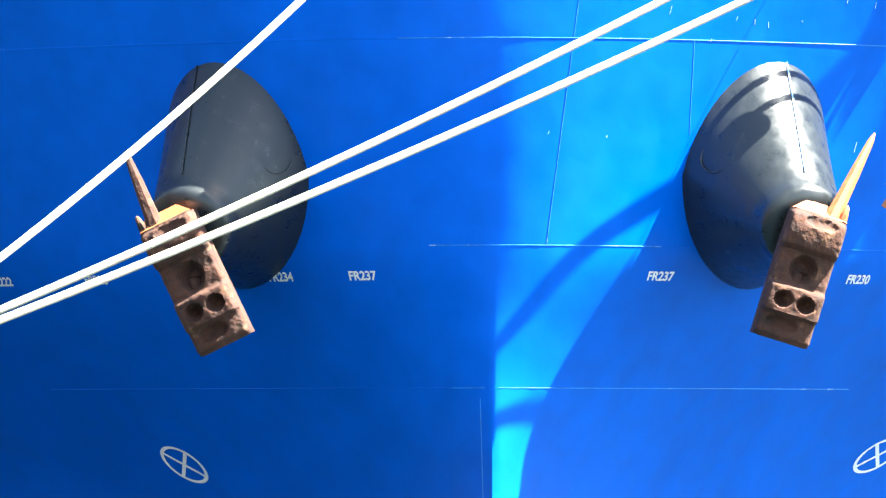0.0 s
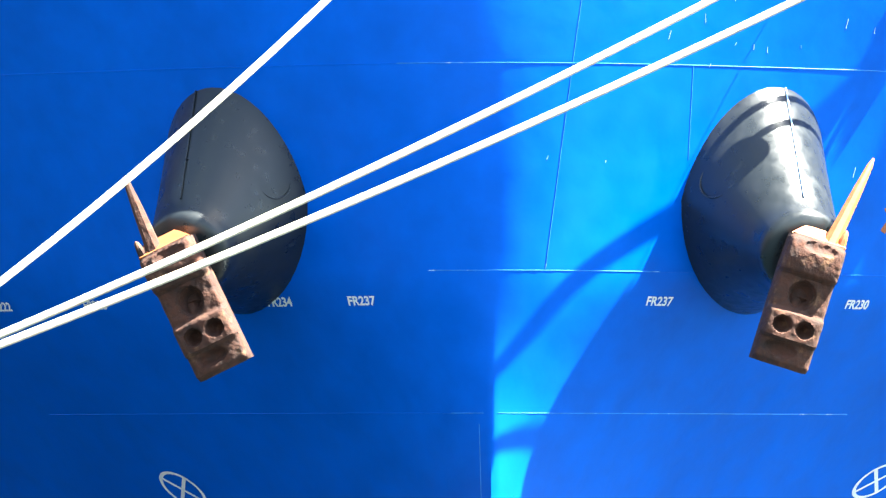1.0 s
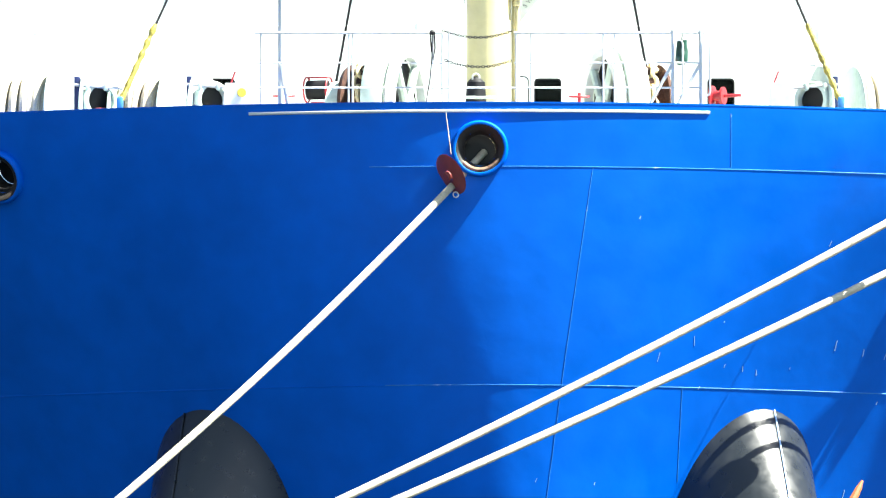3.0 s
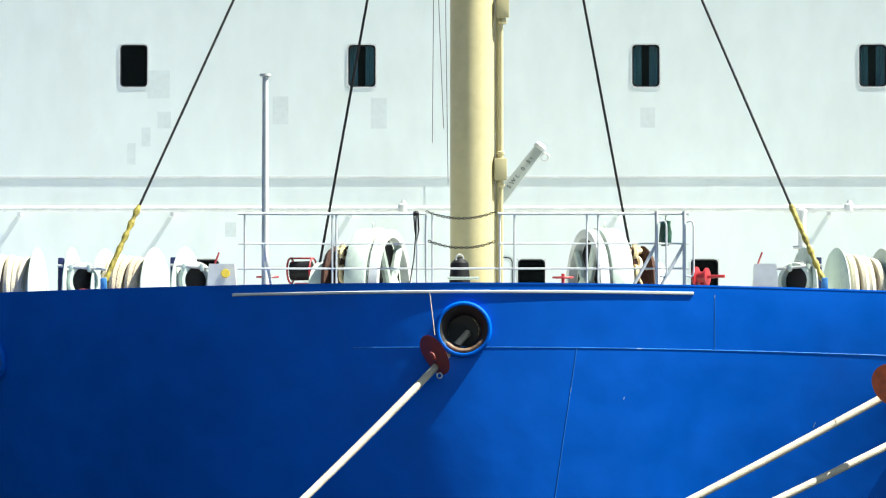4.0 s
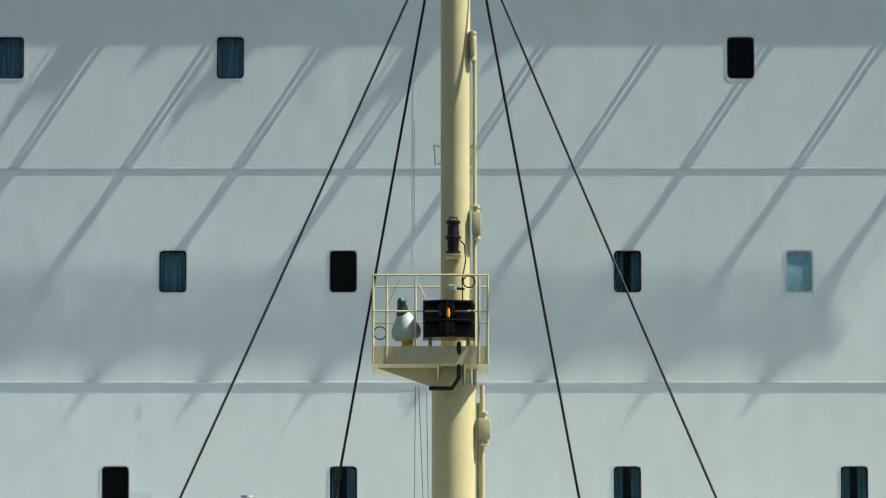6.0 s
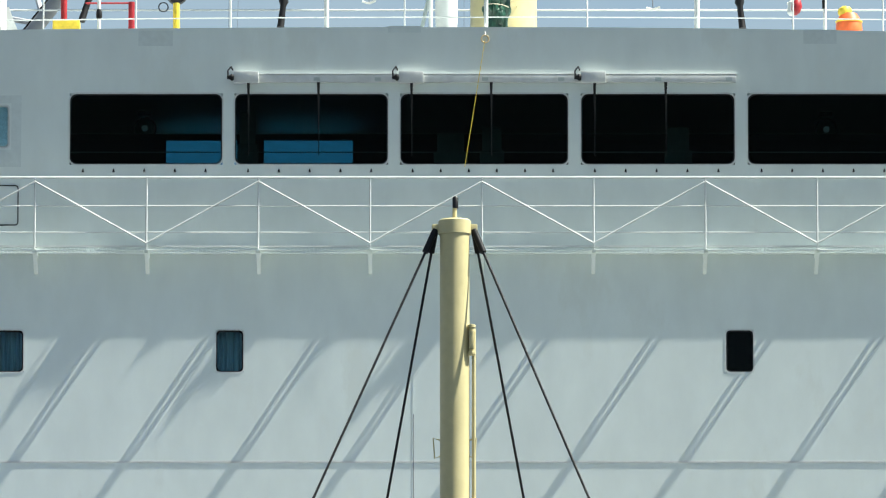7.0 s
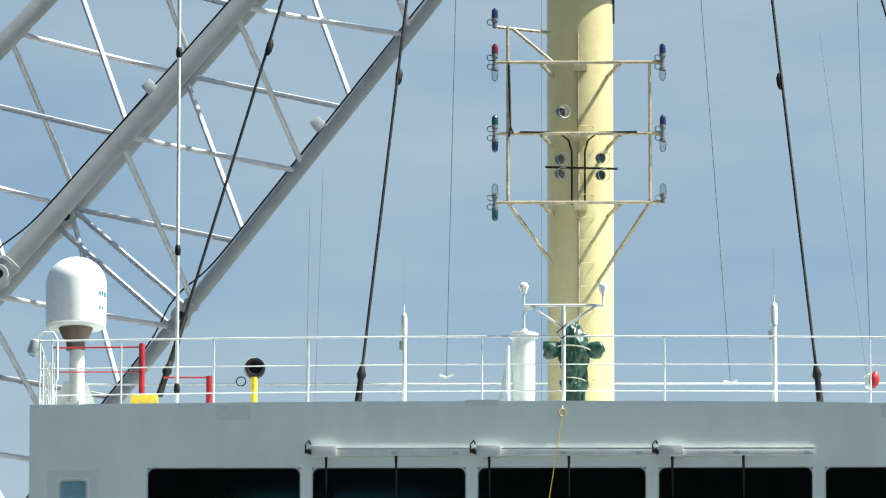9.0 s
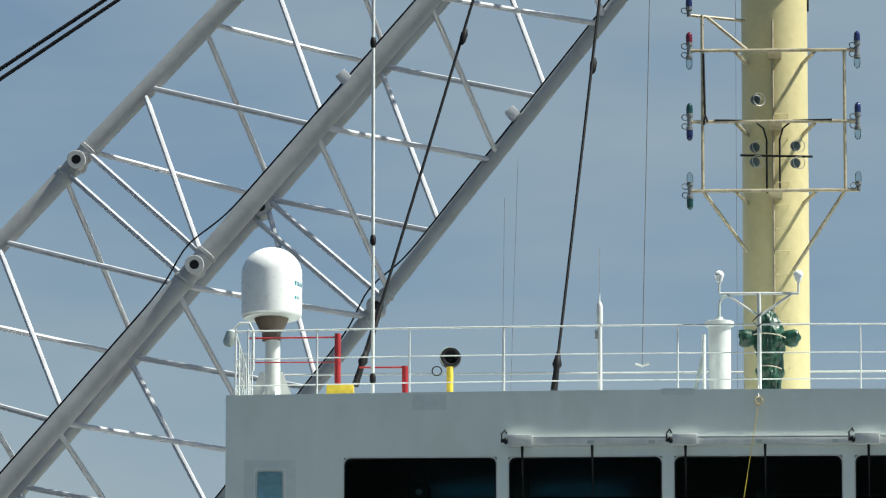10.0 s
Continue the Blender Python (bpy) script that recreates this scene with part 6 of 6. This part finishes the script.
part("pole", tube((x, 14.9, ROOFZ), (x, 14.9, 36.57), 0.027, 10), M_WHITE2, t)
for pz in (33.317, 30.307, 28.217):
    part("knot", lathe(bmesh.new(), (x, 14.9, pz - 0.08), (0, 0, 1), [(0, 0.03), (0.05, 0.048), (0.12, 0.045), (0.16, 0.03)], 10), M_BLACK, t)

# ---- rigging over the roof ----
def stay(p, q, r, label, socket=True, knot=None):
    t = thing("rigging_wire", q, label, "wire", "rigging wires")
    p, q = Vector(p), Vector(q)
    part("wire", pipe(bmesh.new(), sag(p, q, 0.03, 8), r, 8), M_BLACK, t)
    if socket:
        u = (p - q).normalized()
        part("socket", pipe(bmesh.new(), [q - u * 0.1, q + u * 0.25, q + u * 0.32, q + u * 0.42, q + u * 0.55], [0.055, 0.045, 0.075, 0.05, 0.022], 10), M_BLACK, t)
    if knot:
        kk = Vector(knot)
        part("turnbuckle", lathe(bmesh.new(), kk - (p - q).normalized() * 0.14, p - q, [(0, 0.025), (0.06, 0.05), (0.18, 0.055), (0.26, 0.025)], 10), M_BLACK, t)


stay((-1.291, 17.5, 38.479), (-2.4, 15.5, 28.232), 0.022, "black stay wire with a heavy deck socket", True, (-1.832, 17, 33.438))
stay((3.438, 17.5, 38.467), (4.428, 15.5, 28.22), 0.022, "black stay wire with a heavy deck socket", True, (3.927, 17, 33.356))
stay((-3.089, 17, 36.394), (-5.01, 16, 29.535), 0.022, "black stay wire beside the dome", False, (-3.78, 16.6, 33.805))
stay((-5.01, 16, 29.535), (-5.339, 15.6, 28.341), 0.045, "thick black cable tail beside the dome", True)
stay((4.75, 17.5, 37.393), (7.149, 15.5, 28.173), 0.02, "black stay wire crossing the sky", False)
for a, b in (((-0.959, 17, 35.152), (-1.096, 15, 28.405)), ((2.708, 17, 35.143), (3.102, 15, 28.313)), ((5.097, 17, 35.138), (5.181, 15, 28.377))):
    t = thing("signal_halyard", b, "thin grey signal halyard cleated to the rail", "halyard", "signal halyards")
    part("line", tube(a, b, 0.007, 5), M_LINE, t)
    part("cleat", pipe(bmesh.new(), [Vector(b) + Vector((-0.1, 0, 0.03)), b, Vector(b) + Vector((0.1, 0, 0.04))], 0.018, 6), M_STEEL, t)
for a, b in (((-3.201, 18, 31.602), (-3.25, 18, 28.368)), ((-2.997, 18, 32.217), (-3.122, 18, 28.367)), ((0.335, 21, 35.584), (0.32, 21, 27.85)), ((4.567, 18, 34.32), (5.324, 18, 28.31))):
    solo("signal_halyard", tube(a, b, 0.003, 5), M_LINE, "faint thin halyard against the sky", "halyard", "signal halyards")
for a, b in (((-14.203, 34, 36.08), (-8.203, 34, 40.127)), ((-14.2, 34, 35.881), (-8.008, 34, 40.126))):
    part("pendant_cable", tube(a, b, 0.035, 8), M_BLACK, boom, "black crane pendant cable")

# ---- light brackets on the signal mast ----
LY = 19.0
rack = thing("light_rack", (BX, LY, 30.929), "cream pipe rack of signal lights on the mast", "light rack")
gx = [-0.189, 1.989]
lx0, lx1 = -0.388, 2.188
gzs = [34.676, 34.114, 32.993, 31.911]
part("pipe", tube((lx0, LY, gzs[0]), (0.468, LY + 0.4, gzs[0]), 0.026, 8), M_PIPE, rack)
for z in gzs[1:]:
    part("pipe", tube((lx0, LY, z), (lx1, LY, z), 0.028, 8), M_PIPE, rack)
    part("clamp", box(bmesh.new(), (BX, LY + 0.25, z), (0.2, 0.5, 0.05)), M_PIPE, rack)
for z in gzs[1:]:
    for sd_ in (-1, 1):
        part("arm", tube((BX + sd_ * 0.42, BY - 0.25, z - 0.05), (BX + sd_ * 0.6, LY, z - 0.03), 0.03, 8), M_PIPE, rack)
part("upright", tube((gx[0], LY, gzs[0]), (gx[0], LY, gzs[3]), 0.024, 8), M_PIPE, rack)
part("upright", tube((gx[1], LY, gzs[1]), (gx[1], LY, gzs[3]), 0.024, 8), M_PIPE, rack)
part("brace", tube((gx[0], LY, gzs[3]), (0.495, 19.6, 31.069), 0.028, 8), M_PIPE, rack)
part("brace", tube((gx[1], LY, gzs[3]), (1.188, 19.55, 30.774), 0.028, 8), M_PIPE, rack)
part("brace", tube((-0.106, 19, 34.638), (0.502, 19.2, 34.166), 0.028, 8), M_PIPE, rack)
part("ridge", tube((0.895, 19.47, 34.688), (0.895, 19.47, ROOFZ + 0.6), 0.02, 6), M_PIPE, rack)
for x, z in ((gx[0] + 0.02, 0), (gx[0] + 0.02, 1)):
    part("cable", pipe(bmesh.new(), [(x, LY - 0.03, gzs[1 if z == 0 else 2] - 0.05), (x + 0.02, LY - 0.03, gzs[2] + 0.1), (x + 0.06, LY - 0.03, gzs[2])], 0.016), M_BLACK, rack)
for s in (-1, 1):
    xm = 0.893
    part("cable", pipe(bmesh.new(), [(xm + s * 0.9, LY - 0.03, gzs[2] + 0.02), (xm + s * 0.3, LY + 0.0, gzs[2] + 0.015), (xm + s * 0.15, LY + 0.25, gzs[2] - 0.05), (xm + s * 0.1, LY + 0.38, gzs[2] - 0.2), (xm + s * 0.1, LY + 0.44, gzs[3] + 0.05)], 0.015), M_BLACK, rack)
M_REDGLASS = mat("dark red lamp glass", (0.12, 0.01, 0.03), 0.15, bump=0.0)
M_BLUEGLASS = mat("dark blue lamp glass", (0.012, 0.02, 0.09), 0.15, bump=0.0)
M_GREENGLASS = mat("dark green lamp glass", (0.01, 0.05, 0.05), 0.15, bump=0.0)


def signal_light(x, z, up, m, label):
    s = 1 if up else -1
    t = thing("signal_light", (x, LY, z), label, "signal light", "signal lights")
    part("socket", lathe(bmesh.new(), (x, LY, z), (0, 0, s), [(-0.02, 0.036), (0.07, 0.038), (0.08, 0.052), (0.13, 0.052), (0.135, 0.04)], 14), M_DARKLAMP, t)
    part("glass", lathe(bmesh.new(), (x, LY, z), (0, 0, s), [(0.13, 0.05), (0.2, 0.052), (0.26, 0.045), (0.29, 0.02), (0.295, 0.004)], 14), m, t, "coloured lamp glass")
    part("wire_loop", ring(bmesh.new(), (x - 0.07, LY, z + s * 0.07), (0.2, -1, 0.3), 0.05, 0.008, 14, 5), M_DARKLAMP, t)


for x, k, up, m, lab in ((lx0, 0, True, M_BLUEGLASS, "dark blue signal light standing on the rack"), (lx0, 1, True, M_REDGLASS, "dark red signal light standing on the rack"), (lx0, 1, False, M_LENS, "clear signal light hanging from the rack"),
                         (lx0, 2, True, M_GREENGLASS, "dark green signal light standing on the rack"), (lx0, 2, False, M_BLUEGLASS, "dark blue signal light hanging from the rack"), (lx0, 3, True, M_LENS, "clear signal light standing on the rack"),
                         (lx0, 3, False, M_GREENGLASS, "dark green signal light hanging from the rack"), (lx1, 1, True, M_BLUEGLASS, "dark blue signal light standing on the rack"), (lx1, 1, False, M_LENS, "clear signal light hanging from the rack"),
                         (lx1, 2, True, M_BLUEGLASS, "dark blue signal light standing on the rack"), (lx1, 2, False, M_LENS, "clear signal light hanging from the rack"), (lx1, 3, True, M_LENS, "clear signal light standing on the rack")):
    signal_light(x, gzs[k], up, m, lab)
for c in ((0.602, 19.1, 32.612), (0.601, 19.1, 32.381), (1.226, 19.1, 32.628), (1.225, 19.1, 32.362), (0.622, 19.3, 33.404)):
    t = thing("deck_lamp", c, "grey round deck lamp clamped to the signal mast", "lamp", "deck lamps")
    part("head", lathe(bmesh.new(), c, (0.2, -1, -0.3), [(-0.1, 0.04), (-0.04, 0.07), (0.04, 0.08), (0.05, 0.068)], 18), M_DARKLAMP, t)
    part("glass", lathe(bmesh.new(), Vector(c) + Vector((0.01, -0.05, -0.015)), (0.2, -1, -0.3), [(0, 0.066), (0.03, 0.05), (0.045, 0.01)], 16), M_LENS, t)
    part("guard", ring(bmesh.new(), Vector(c) + Vector((0.06, -0.03, 0)), (0.5, -1, 0), 0.1, 0.006, 16, 5), M_STEEL, t)
part("bar", tube((0.385, 19.2, 32.51), (1.495, 19.2, 32.481), 0.018, 8), M_BLACK, rack, "dark lamp bar")
for k in range(14):
    zz = ROOFZ + 0.7 + 0.36 * k
    part("rung", pipe(bmesh.new(), [(BX - 0.02, BY - BR + 0.01, zz), (BX - 0.01, BY - BR - 0.1, zz), (BX + 0.19, BY - BR - 0.08, zz), (BX + 0.2, BY - BR + 0.05, zz)], 0.008, 6), M_CREAM, big)
# painted orange mark on the shell
ribbon([(5.19, 6.841), (5.283, 6.98), (5.345, 7.135)], 0.1, 0.004, shell, "painted_mark", M_ORANGE, "orange painted mark")
ribbon([(5.214, 7.127), (5.392, 7.174)], 0.07, 0.004, shell, "painted_mark", M_ORANGE, "orange painted mark")
